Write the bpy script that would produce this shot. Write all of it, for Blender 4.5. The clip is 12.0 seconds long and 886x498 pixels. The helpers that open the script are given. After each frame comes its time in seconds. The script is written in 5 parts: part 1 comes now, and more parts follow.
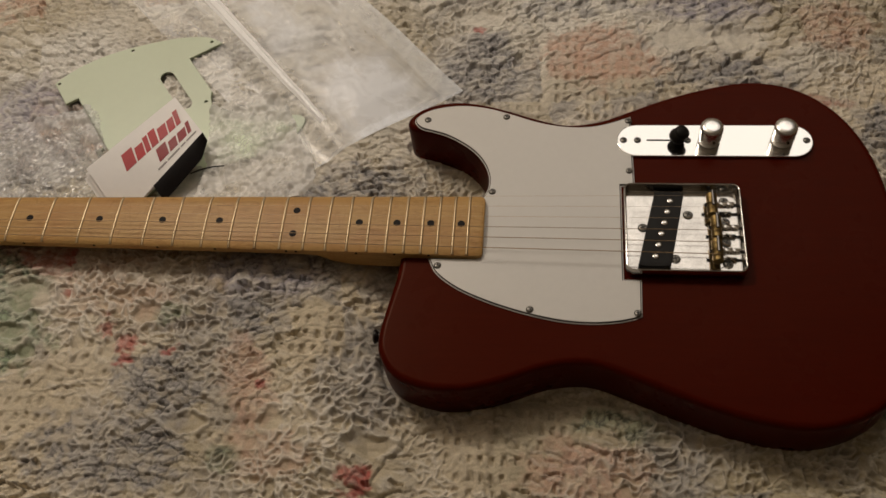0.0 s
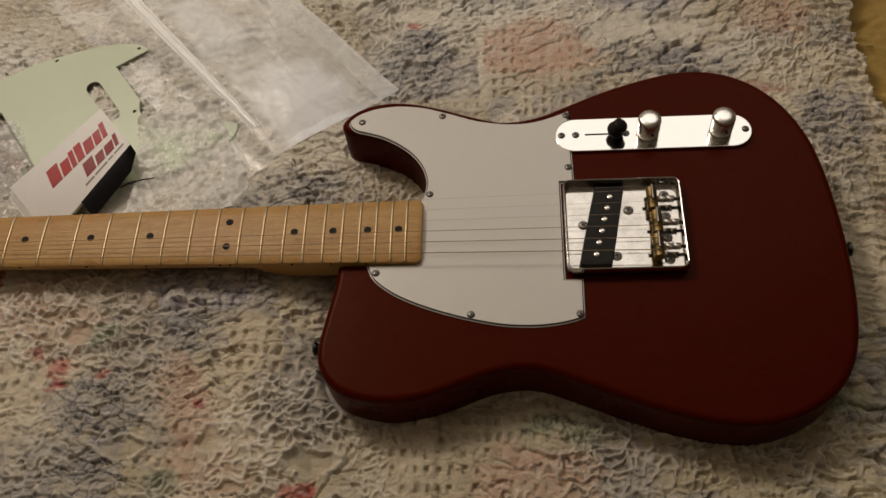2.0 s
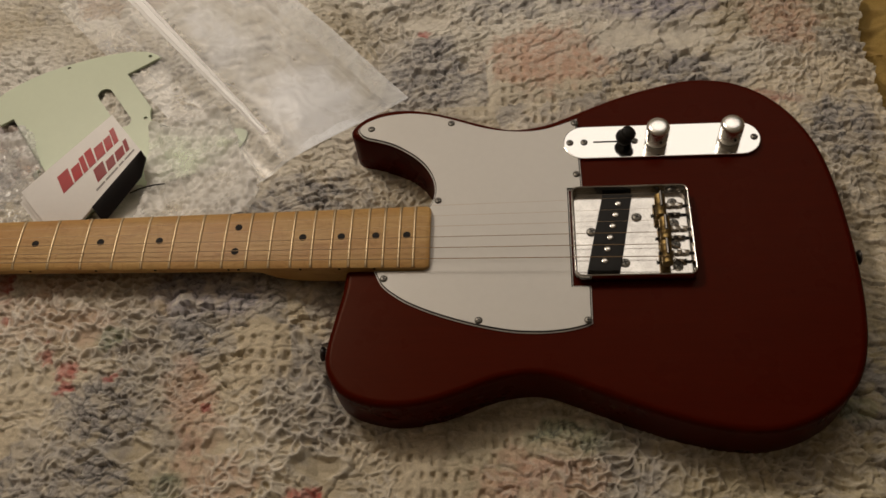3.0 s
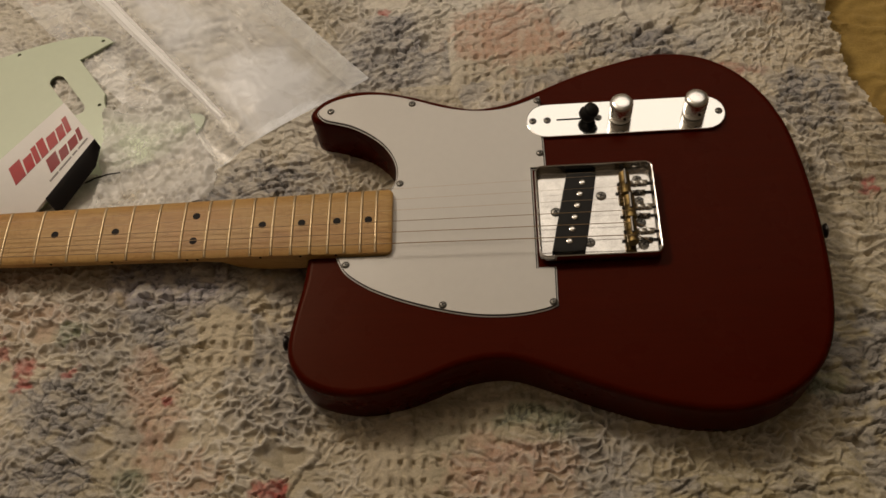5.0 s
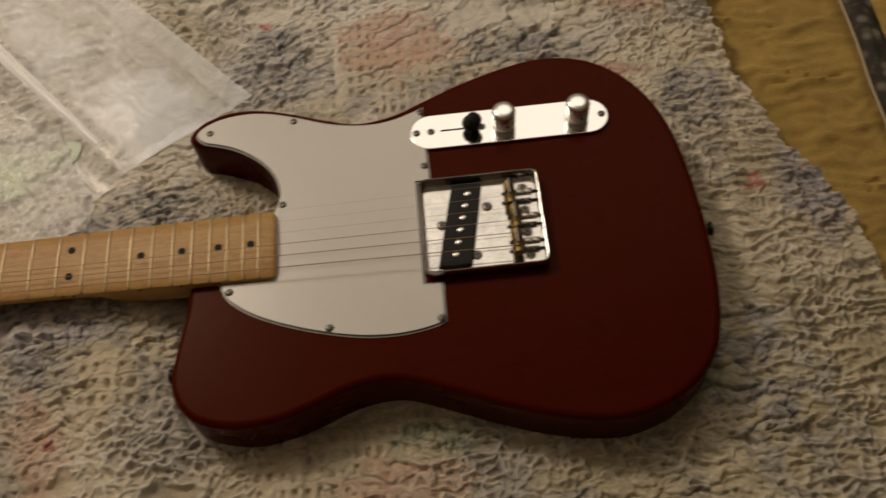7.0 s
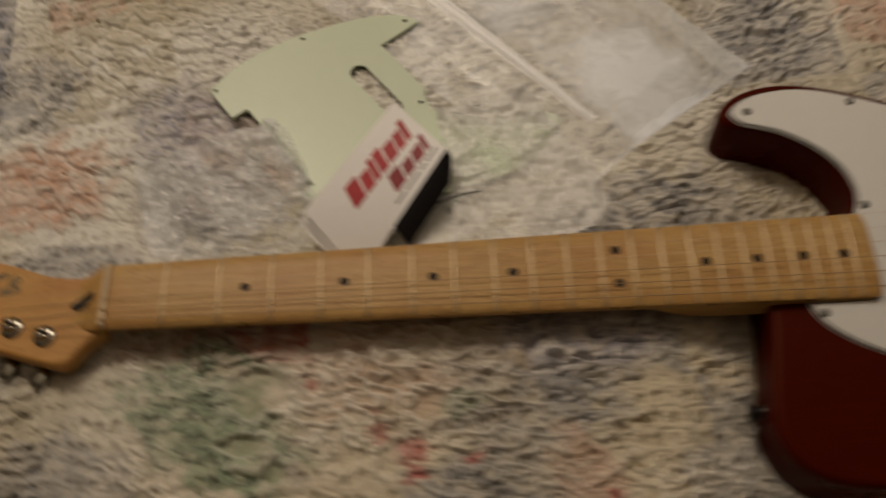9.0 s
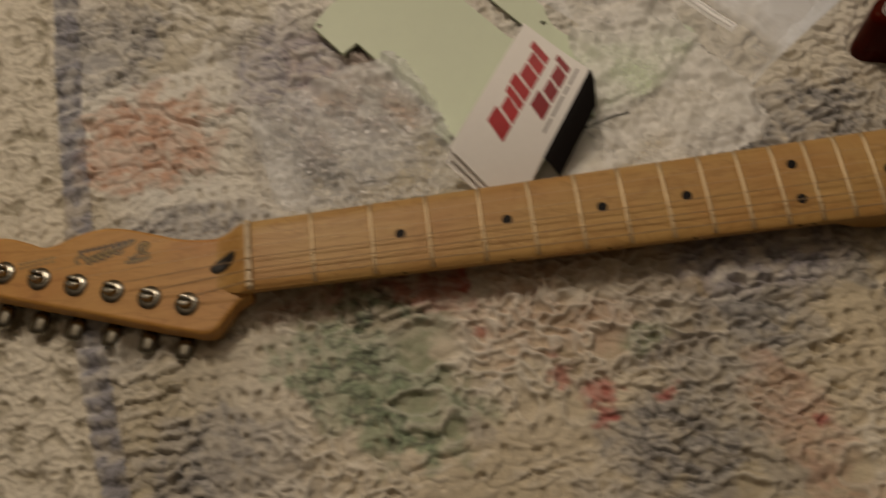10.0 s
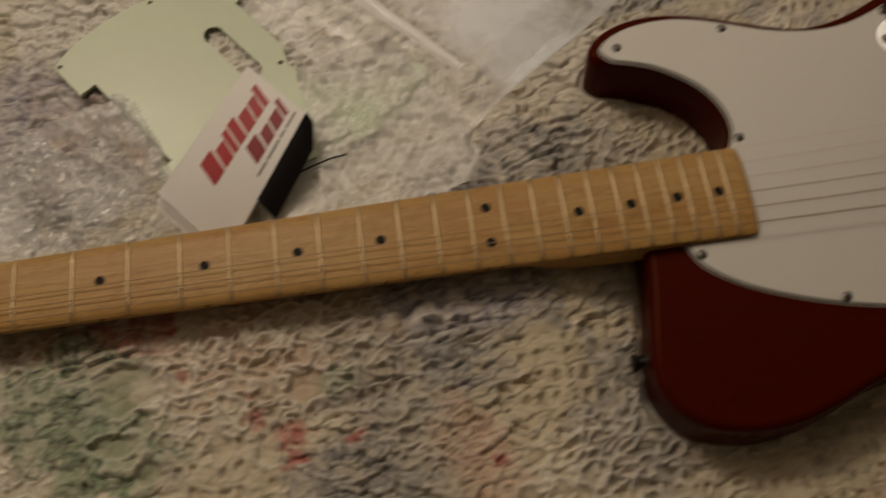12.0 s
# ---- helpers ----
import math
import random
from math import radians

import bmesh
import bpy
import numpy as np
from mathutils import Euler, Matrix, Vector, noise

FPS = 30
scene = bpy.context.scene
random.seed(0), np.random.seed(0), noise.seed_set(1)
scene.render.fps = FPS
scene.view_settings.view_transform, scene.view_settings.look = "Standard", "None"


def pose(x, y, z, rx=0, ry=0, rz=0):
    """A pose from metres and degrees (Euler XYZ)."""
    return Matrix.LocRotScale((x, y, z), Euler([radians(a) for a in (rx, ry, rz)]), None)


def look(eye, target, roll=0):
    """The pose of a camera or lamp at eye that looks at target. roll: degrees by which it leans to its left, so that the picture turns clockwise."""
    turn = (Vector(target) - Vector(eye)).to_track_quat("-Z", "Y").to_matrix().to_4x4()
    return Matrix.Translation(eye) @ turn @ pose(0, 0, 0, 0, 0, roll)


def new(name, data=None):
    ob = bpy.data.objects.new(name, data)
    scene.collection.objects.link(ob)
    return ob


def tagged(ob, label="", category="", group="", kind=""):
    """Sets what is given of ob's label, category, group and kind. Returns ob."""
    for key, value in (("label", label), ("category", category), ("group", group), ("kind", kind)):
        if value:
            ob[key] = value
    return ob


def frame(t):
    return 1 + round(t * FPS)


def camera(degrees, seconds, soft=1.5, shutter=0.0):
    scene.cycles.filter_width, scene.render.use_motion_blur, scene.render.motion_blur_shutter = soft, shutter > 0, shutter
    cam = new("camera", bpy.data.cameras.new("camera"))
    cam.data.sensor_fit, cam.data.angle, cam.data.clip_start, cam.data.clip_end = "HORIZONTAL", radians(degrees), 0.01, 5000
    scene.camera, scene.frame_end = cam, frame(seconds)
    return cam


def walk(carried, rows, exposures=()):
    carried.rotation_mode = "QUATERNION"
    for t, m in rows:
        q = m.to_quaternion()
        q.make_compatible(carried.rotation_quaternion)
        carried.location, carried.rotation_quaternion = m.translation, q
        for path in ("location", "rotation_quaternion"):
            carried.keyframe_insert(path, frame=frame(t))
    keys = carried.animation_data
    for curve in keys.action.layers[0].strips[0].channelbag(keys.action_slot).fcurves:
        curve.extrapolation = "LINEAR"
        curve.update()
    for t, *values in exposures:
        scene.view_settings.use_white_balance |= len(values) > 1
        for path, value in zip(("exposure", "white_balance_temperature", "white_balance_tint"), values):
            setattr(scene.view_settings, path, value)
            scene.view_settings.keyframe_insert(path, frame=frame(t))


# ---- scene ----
cam = camera(50.5, 12.0, soft=1.55, shutter=0.7)
ROWS = [
    (0, (-0.1268, -0.4035, 0.6775), (-0.2072, -0.0414, 0.0839), -9.71),
    (0.2, (-0.1234, -0.4037, 0.6767), (-0.2069, -0.0395, 0.0848), -9.69),
    (0.5, (-0.1180, -0.3968, 0.6790), (-0.2018, -0.0311, 0.0880), -10.34),
    (1, (-0.1162, -0.3897, 0.6709), (-0.1890, -0.0390, 0.0695), -11.16),
    (1.5, (-0.1059, -0.3853, 0.6686), (-0.1706, -0.0321, 0.0677), -10.47),
    (2, (-0.1048, -0.3795, 0.6697), (-0.1623, -0.0265, 0.0679), -9.48),
    (2.5, (-0.1067, -0.3844, 0.6691), (-0.1709, -0.0205, 0.0745), -8.96),
    (3, (-0.1038, -0.3858, 0.6670), (-0.1680, -0.0235, 0.0714), -9.86),
    (5, (-0.0914, -0.3730, 0.6589), (-0.1417, -0.0272, 0.0523), -9.83),
    (5.5, (-0.0818, -0.3736, 0.6641), (-0.1345, -0.0244, 0.0597), -9.93),
    (6, (-0.0700, -0.3713, 0.6556), (-0.1135, -0.0260, 0.0482), -10.24),
    (6.3, (-0.0500, -0.3607, 0.6553), (-0.0852, -0.0213, 0.0442), -10.92),
    (6.5, (-0.0367, -0.3567, 0.6510), (-0.0636, -0.0188, 0.0386), -10.23),
    (6.7, (-0.0284, -0.3555, 0.6532), (-0.0454, -0.0137, 0.0426), -8.93),
    (8.3, (-0.2774, -0.3232, 0.6264), (-0.2898, 0.0011, 0.0062), -3.70),
    (8.5, (-0.2957, -0.2938, 0.6161), (-0.3234, 0.0249, -0.0065), -5.75),
    (8.7, (-0.3395, -0.2652, 0.5925), (-0.3712, 0.0546, -0.0294), -5.29),
    (9, (-0.4182, -0.2469, 0.5702), (-0.4430, 0.0734, -0.0517), -7.24),
    (9.3, (-0.5010, -0.2258, 0.5584), (-0.5028, 0.0864, -0.0681), -8.70),
    (9.5, (-0.5375, -0.2285, 0.5449), (-0.5239, 0.0723, -0.0870), -6.87),
    (9.7, (-0.5475, -0.2266, 0.5415), (-0.5410, 0.0603, -0.0970), -7.19),
    (9.9, (-0.5496, -0.2246, 0.5401), (-0.5426, 0.0591, -0.0998), -6.44),
    (10, (-0.5390, -0.2220, 0.5407), (-0.5380, 0.0549, -0.1022), -7.43),
    (10.5, (-0.5087, -0.2196, 0.5386), (-0.5106, 0.0422, -0.1106), -7.94),
    (11, (-0.4784, -0.2260, 0.5443), (-0.4762, 0.0384, -0.1038), -7.47),
    (11.5, (-0.4303, -0.2252, 0.5502), (-0.4251, 0.0417, -0.0969), -7.19),
    (11.8, (-0.3920, -0.2236, 0.5483), (-0.3888, 0.0457, -0.0978), -8.21),
    (12, (-0.3645, -0.2172, 0.5547), (-0.3610, 0.0497, -0.0924), -7.57),
]
EXPOSURES = [(0.0, -0.14, 6050, 10), (3.2, -0.16, 6150, 10), (5.0, -0.18, 6400, 10), (6.7, -0.19, 6450, 10), (8.3, -0.20, 6350, 10), (9.0, -0.38, 6400, 10), (9.5, -0.46, 6450, 10), (10.5, -0.54, 6550, 10), (11.0, -0.60, 6600, 10), (12.0, -0.55, 6600, 10)]
walk(cam, [(t, look(eye, target, roll)) for t, eye, target, roll in ROWS], EXPOSURES)

# ---- light: a dim room at night, an unseen warm globe lamp and an added dim glow panel on the far side of the bed ----
world = bpy.data.worlds.new("room_air")
world.use_nodes = True
world.node_tree.nodes["Background"].inputs[0].default_value = (1.0, 0.8, 0.6, 1)
world.node_tree.nodes["Background"].inputs[1].default_value = 0.0
scene.world = world
scene.view_settings.exposure = 0.0
LAMP, PANEL_AT = (-0.86, 0.74, 1.34), (0.28, 1.42)
bulb_light = bpy.data.lights.new("bulb_light", "POINT")
bulb_light.energy, bulb_light.color, bulb_light.shadow_soft_size = 25.5, (1.0, 0.84, 0.67), 0.18
new("bulb_light", bulb_light).location = LAMP


# ---- materials ----
def material(name, color, rough=0.5, metal=0.0, **more):
    m = bpy.data.materials.new(name)
    m.use_nodes = True
    b = m.node_tree.nodes["Principled BSDF"]
    b.inputs["Base Color"].default_value = (*color, 1)
    b.inputs["Roughness"].default_value = rough
    b.inputs["Metallic"].default_value = metal
    for key, value in more.items():
        b.inputs[key.replace("_", " ")].default_value = value
    return m


def node(m, kind, **sets):
    n = m.node_tree.nodes.new(kind)
    for key, value in sets.items():
        if key in n.inputs:
            n.inputs[key].default_value = value
    return n


def link(m, a, b):
    m.node_tree.links.new(a, b)


def coords(m, scale=(1, 1, 1), turn=0.0):
    t, p = m.node_tree.nodes.new("ShaderNodeTexCoord"), m.node_tree.nodes.new("ShaderNodeMapping")
    p.inputs["Scale"].default_value = scale
    p.inputs["Rotation"].default_value = (0, 0, turn)
    link(m, t.outputs["Object"], p.inputs["Vector"])
    return p.outputs["Vector"]


def noise_of(m, vector, scale, detail=4.0, rough=0.55, distortion=0.0):
    n = node(m, "ShaderNodeTexNoise", Scale=scale, Detail=detail, Roughness=rough, Distortion=distortion)
    link(m, vector, n.inputs["Vector"])
    return n.outputs["Fac"]


def ramp(m, fac, stops):
    r = m.node_tree.nodes.new("ShaderNodeValToRGB")
    while len(r.color_ramp.elements) < len(stops):
        r.color_ramp.elements.new(0.5)
    for e, (at, color) in zip(r.color_ramp.elements, stops):
        e.position, e.color = at, (*color, 1)
    link(m, fac, r.inputs["Fac"])
    return r.outputs["Color"]


def mixed(m, a, b, fac, blend="MIX"):
    n = m.node_tree.nodes.new("ShaderNodeMix")
    n.data_type, n.blend_type = "RGBA", blend
    for socket, value in ((n.inputs[6], a), (n.inputs[7], b), (n.inputs[0], fac)):
        if isinstance(value, (int, float)):
            socket.default_value = value
        elif isinstance(value, tuple):
            socket.default_value = (*value, 1)
        else:
            link(m, value, socket)
    return n.outputs[2]


def bump(m, height, strength, distance):
    n = node(m, "ShaderNodeBump", Strength=strength, Distance=distance)
    link(m, height, n.inputs["Height"])
    link(m, n.outputs["Normal"], m.node_tree.nodes["Principled BSDF"].inputs["Normal"])


def set_to(m, key, socket):
    link(m, socket, m.node_tree.nodes["Principled BSDF"].inputs[key])


def speckled(name, color, rough, metal=0.0, scale=60.0, spread=0.12, relief=0.0, **more):
    """A surface with tone and gloss varied at two scales."""
    m = material(name, color, rough, metal, **more)
    v = coords(m)
    big, fine = noise_of(m, v, scale * 0.2), noise_of(m, v, scale * 6, 3)
    dark, light = tuple(c * (1 - spread) for c in color), tuple(min(1, c * (1 + spread)) for c in color)
    c = mixed(m, ramp(m, big, [(0.3, dark), (0.7, light)]), ramp(m, fine, [(0.3, dark), (0.7, light)]), 0.4)
    set_to(m, "Base Color", c)
    set_to(m, "Roughness", ramp(m, big, [(0.3, (rough * 0.85,) * 3), (0.75, (min(1, rough * 1.2),) * 3)]))
    if relief:
        bump(m, fine, 0.4, relief)
    return m


def wood_red():
    m = material("red_stained_body", (0.054, 0.0042, 0.0009), 0.25, 0.0, Specular_IOR_Level=0.050, Specular_Tint=(1.0, 0.72, 0.5, 1.0))
    v = coords(m, (2.2, 30, 30), 0.04)
    grain, pores = noise_of(m, v, 9, 6, 0.6, 0.6), noise_of(m, coords(m, (14, 260, 200)), 3.0, 3)
    c = ramp(m, grain, [(0.25, (0.049, 0.0036, 0.0006)), (0.55, (0.055, 0.0042, 0.0007)), (0.8, (0.061, 0.0048, 0.0009))])
    c = mixed(m, c, (0.028, 0.0024, 0.0010), ramp(m, pores, [(0.62, (0, 0, 0)), (0.8, (0.4, 0.4, 0.4))]))
    set_to(m, "Base Color", c)
    set_to(m, "Roughness", ramp(m, noise_of(m, coords(m), 25), [(0.3, (0.26,) * 3), (0.7, (0.31,) * 3)]))
    bump(m, pores, 0.10, 0.0003)
    return m


def wood_maple(name="amber_maple", warm=(1.0, 1.0, 1.0)):
    m = material(name, (0.6, 0.33, 0.13), 0.46, Specular_IOR_Level=0.35)
    sway = noise_of(m, coords(m, (9, 20, 20)), 2.0, 3)
    t, add = coords(m, (1, 1, 1)), m.node_tree.nodes.new("ShaderNodeVectorMath")
    lift = m.node_tree.nodes.new("ShaderNodeCombineXYZ")
    scaled = m.node_tree.nodes.new("ShaderNodeMath")
    scaled.operation, scaled.inputs[1].default_value = "MULTIPLY", 0.022
    link(m, sway, scaled.inputs[0]), link(m, scaled.outputs[0], lift.inputs[1])
    link(m, t, add.inputs[0]), link(m, lift.outputs[0], add.inputs[1])
    stretch = m.node_tree.nodes.new("ShaderNodeMapping")
    stretch.inputs["Scale"].default_value = (6.0, 48, 48)
    link(m, add.outputs[0], stretch.inputs["Vector"])
    grain, fine, blotch = noise_of(m, stretch.outputs[0], 5, 7, 0.62, 0.6), noise_of(m, coords(m, (12, 400, 400)), 2, 3), noise_of(m, coords(m, (10, 22, 22)), 1.6, 3)
    c = ramp(m, grain, [(0.25, (0.39, 0.215, 0.060)), (0.5, (0.46, 0.275, 0.088)), (0.75, (0.52, 0.326, 0.116))])
    c = mixed(m, c, ramp(m, fine, [(0.3, (0.38, 0.215, 0.06)), (0.7, (0.56, 0.355, 0.125))]), 0.28)
    c = mixed(m, c, (0.38, 0.155, 0.036), ramp(m, blotch, [(0.45, (0, 0, 0)), (0.75, (0.5, 0.5, 0.5))]))
    dark_line = ramp(m, noise_of(m, stretch.outputs[0], 2.2, 3, 0.5, 1.2), [(0.47, (0, 0, 0)), (0.5, (0.35, 0.35, 0.35)), (0.53, (0, 0, 0))])
    c = mixed(m, c, (0.22, 0.095, 0.022), dark_line)
    curl = noise_of(m, coords(m, (90, 30, 30), 0.5), 2.2, 4, 0.6, 1.5)
    c = mixed(m, c, (0.30, 0.13, 0.03), ramp(m, curl, [(0.56, (0, 0, 0)), (0.72, (0.4, 0.4, 0.4))]))
    c = mixed(m, c, warm, 1.0, "MULTIPLY")
    set_to(m, "Base Color", c)
    bump(m, fine, 0.08, 0.0003)
    return m


def quilt_cotton():
    m = material("crinkled_cotton", (0.6, 0.54, 0.43), 0.95, Sheen_Weight=0.15)
    a = m.node_tree.nodes.new("ShaderNodeVertexColor")
    a.layer_name = "print"
    v = coords(m)
    thread, mottle = noise_of(m, v, 900, 3), noise_of(m, v, 160, 4, 0.6)
    c = mixed(m, a.outputs["Color"], ramp(m, mottle, [(0.3, (0.55, 0.53, 0.52)), (0.62, (1, 1, 1))]), 0.45, "MULTIPLY")
    c = mixed(m, c, ramp(m, thread, [(0.3, (0.75, 0.74, 0.72)), (0.6, (1, 1, 1))]), 0.5, "MULTIPLY")
    set_to(m, "Base Color", c)
    both = mixed(m, thread, mottle, 0.6)
    bump(m, both, 0.5, 0.0012)
    return m


def blanket_olive():
    m = material("olive_plush", (0.22, 0.14, 0.035), 0.9, Sheen_Weight=0.1)
    v = coords(m)
    nap, wash = noise_of(m, v, 700, 3), noise_of(m, v, 30, 4, 0.6, 0.5)
    c = ramp(m, wash, [(0.3, (0.34, 0.215, 0.052)), (0.7, (0.47, 0.315, 0.080))])
    c = mixed(m, c, ramp(m, nap, [(0.3, (0.7, 0.7, 0.7)), (0.65, (1, 1, 1))]), 0.7, "MULTIPLY")
    set_to(m, "Base Color", c)
    bump(m, nap, 0.6, 0.001)
    return m


def braid_dark():
    m = material("dark_floral_braid", (0.05, 0.04, 0.03), 0.8)
    v = coords(m)
    vor = node(m, "ShaderNodeTexVoronoi", Scale=70)
    link(m, v, vor.inputs["Vector"])
    c = ramp(m, vor.outputs["Distance"], [(0.18, (0.16, 0.15, 0.11)), (0.42, (0.035, 0.028, 0.02)), (0.8, (0.02, 0.016, 0.012))])
    c = mixed(m, c, (0.10, 0.09, 0.05), ramp(m, noise_of(m, v, 120), [(0.55, (0, 0, 0)), (0.7, (0.6, 0.6, 0.6))]))
    set_to(m, "Base Color", c)
    bump(m, vor.outputs["Distance"], 0.5, 0.002)
    return m


def film(name, haze, rough=0.16, cloud=40.0, tint=(0.90, 0.90, 0.88), ior=1.25, even=0.45, masked=False, glow_through=0.35):
    """Thin clear plastic: mostly see-through, a milky part, and a gloss. masked: milkier where its mesh says."""
    m = bpy.data.materials.new(name)
    m.use_nodes = True
    t = m.node_tree
    t.nodes.remove(t.nodes["Principled BSDF"])
    clear, milk, shine = t.nodes.new("ShaderNodeBsdfTransparent"), t.nodes.new("ShaderNodeBsdfDiffuse"), t.nodes.new("ShaderNodeBsdfGlossy")
    through_light = t.nodes.new("ShaderNodeBsdfTranslucent")
    clear.inputs[0].default_value = (0.97, 0.97, 0.97, 1)
    milk.inputs[0].default_value = (*tint, 1)
    through_light.inputs[0].default_value = (*tint, 1)
    shine.inputs["Roughness"].default_value = rough
    v = coords(m)
    n = noise_of(m, v, cloud, 5, 0.6, 1.0)
    f = t.nodes.new("ShaderNodeMapRange")
    f.inputs[1].default_value, f.inputs[2].default_value = 0.3, 0.75
    f.inputs[3].default_value, f.inputs[4].default_value = haze * even, min(1.0, haze * 1.6)
    link(m, n, f.inputs[0])
    milky = f.outputs[0]
    if masked:
        attr, times = t.nodes.new("ShaderNodeVertexColor"), t.nodes.new("ShaderNodeMath")
        attr.layer_name, times.operation, times.use_clamp = "print", "MULTIPLY", True
        link(m, milky, times.inputs[0]), link(m, attr.outputs["Color"], times.inputs[1])
        milky = times.outputs[0]
    soft, a, b, fr = (t.nodes.new(k) for k in ("ShaderNodeMixShader", "ShaderNodeMixShader", "ShaderNodeMixShader", "ShaderNodeFresnel"))
    fr.inputs["IOR"].default_value = ior
    soft.inputs[0].default_value = glow_through
    link(m, milk.outputs[0], soft.inputs[1]), link(m, through_light.outputs[0], soft.inputs[2])
    link(m, milky, a.inputs[0]), link(m, clear.outputs[0], a.inputs[1]), link(m, soft.outputs[0], a.inputs[2])
    link(m, fr.outputs[0], b.inputs[0]), link(m, a.outputs[0], b.inputs[1]), link(m, shine.outputs[0], b.inputs[2])
    link(m, b.outputs[0], t.nodes["Material Output"].inputs["Surface"])
    return m


def brushed_steel():
    m = material("brushed_chrome", (0.74, 0.73, 0.71), 0.24, 1.0)
    streak = noise_of(m, coords(m, (8, 900, 900)), 2.0, 3)
    set_to(m, "Roughness", ramp(m, streak, [(0.3, (0.07,) * 3), (0.7, (0.14,) * 3)]))
    bump(m, streak, 0.02, 0.0001)
    return m


def glowing(name, color, strength):
    m = bpy.data.materials.new(name)
    m.use_nodes = True
    e = m.node_tree.nodes.new("ShaderNodeEmission")
    e.inputs[0].default_value, e.inputs[1].default_value = (*color, 1), strength
    link(m, e.outputs[0], m.node_tree.nodes["Material Output"].inputs["Surface"])
    return m


RED, MAPLE, HEAD_MAPLE = wood_red(), wood_maple(), wood_maple("deep_amber_maple", (1.03, 0.90, 0.72))
WHITE_PLASTIC = speckled("warm_white_plastic", (0.64, 0.62, 0.58), 0.32, scale=30, spread=0.03, Specular_IOR_Level=0.75)
BLACK_PLASTIC = speckled("black_plastic", (0.010, 0.009, 0.008), 0.5, scale=60, spread=0.2, Specular_IOR_Level=0.2)
MINT = speckled("mint_plastic", (0.60, 0.67, 0.51), 0.40, scale=25, spread=0.03, Specular_IOR_Level=0.6)
MINT_EDGE = speckled("mint_back_ply", (0.30, 0.34, 0.22), 0.45, scale=40)
CHROME = brushed_steel()
POLISHED = speckled("polished_nickel", (0.72, 0.70, 0.66), 0.16, 1.0, scale=90, spread=0.08)
TRAY_STEEL = speckled("scuffed_tray_steel", (0.52, 0.50, 0.47), 0.12, 1.0, scale=260, spread=0.3)
KNOB_METAL = speckled("satin_nickel", (0.93, 0.92, 0.89), 0.27, 1.0, scale=90, spread=0.08)
FRET_METAL = speckled("fret_nickel", (0.50, 0.39, 0.24), 0.40, 1.0, scale=200, spread=0.1)
BRASS = speckled("aged_brass", (0.27, 0.19, 0.075), 0.42, 1.0, scale=260, spread=0.45, relief=0.0004)
DARK_METAL = speckled("dark_steel", (0.09, 0.085, 0.08), 0.35, 1.0, scale=200, spread=0.3)
SCREW_METAL = speckled("worn_screw_nickel", (0.22, 0.21, 0.19), 0.35, 1.0, scale=300, spread=0.3)
STRING_METAL = speckled("wound_steel", (0.36, 0.25, 0.14), 0.6, 0.5, scale=800, spread=0.3)
PLAIN_STRING = speckled("plain_steel", (0.56, 0.42, 0.26), 0.6, 0.5, scale=800, spread=0.1)
TUNER_METAL = speckled("dark_shiny_nickel", (0.27, 0.255, 0.215), 0.17, 1.0, scale=200, spread=0.3)
BONE = speckled("aged_bone", (0.55, 0.42, 0.25), 0.45, scale=120, spread=0.1)
DOT_BLACK = speckled("black_inlay", (0.010, 0.008, 0.007), 0.6, scale=200, Specular_IOR_Level=0.15)
PLUG = speckled("walnut_plug", (0.012, 0.009, 0.007), 0.45, scale=200)
DECAL = speckled("gold_decal", (0.26, 0.17, 0.05), 0.5, scale=300, spread=0.4)
DECAL_DARK = speckled("dark_decal", (0.06, 0.038, 0.018), 0.5, scale=300, spread=0.4)
QUILT, OLIVE, BRAID = quilt_cotton(), blanket_olive(), braid_dark()
PIPING = speckled("pale_piping", (0.45, 0.38, 0.24), 0.8, scale=100)
BAG_FILM = film("clear_bag_film", 0.8, 0.36, 55, (0.92, 0.95, 1.0), ior=1.55, even=0.75, masked=True, glow_through=0.2)
WRAP_FILM = film("bubble_film", 0.8, 0.25, 60, (0.88, 0.89, 0.89), ior=1.5, even=0.7, masked=True)
MILKY_WRAP = film("milky_bubble_film", 0.8, 0.36, 60, (0.82, 0.81, 0.78), ior=1.5, even=0.8, masked=True, glow_through=0.25)
ZIP_FILM = film("milky_zip", 1.0, 0.30, 50, (0.99, 0.99, 0.99), ior=1.5, even=0.95, glow_through=0.12)
HEM_FILM = film("hazy_hem", 0.34, 0.25, 50)
CLEAR = (BAG_FILM, WRAP_FILM, ZIP_FILM, HEM_FILM, MILKY_WRAP)
CARD = speckled("white_card", (0.88, 0.86, 0.84), 0.6, scale=40, spread=0.03, relief=0.0002)
CARD_RED = speckled("red_ink", (0.42, 0.035, 0.04), 0.55, scale=250, spread=0.25)
CARD_DARK_RED = speckled("dark_red_ink", (0.26, 0.02, 0.025), 0.55, scale=250, spread=0.2)
CARD_GREY = speckled("grey_ink", (0.30, 0.28, 0.27), 0.6, scale=250)
CARD_BLACK = speckled("black_card", (0.010, 0.008, 0.008), 0.6, scale=80, spread=0.2, Specular_IOR_Level=0.15)
WALL_PAINT = speckled("dull_wall_paint", (0.32, 0.28, 0.22), 0.9, scale=4, spread=0.05, relief=0.001)
CEILING_PAINT = speckled("white_ceiling_paint", (0.62, 0.59, 0.54), 0.9, scale=4, spread=0.03, relief=0.001)
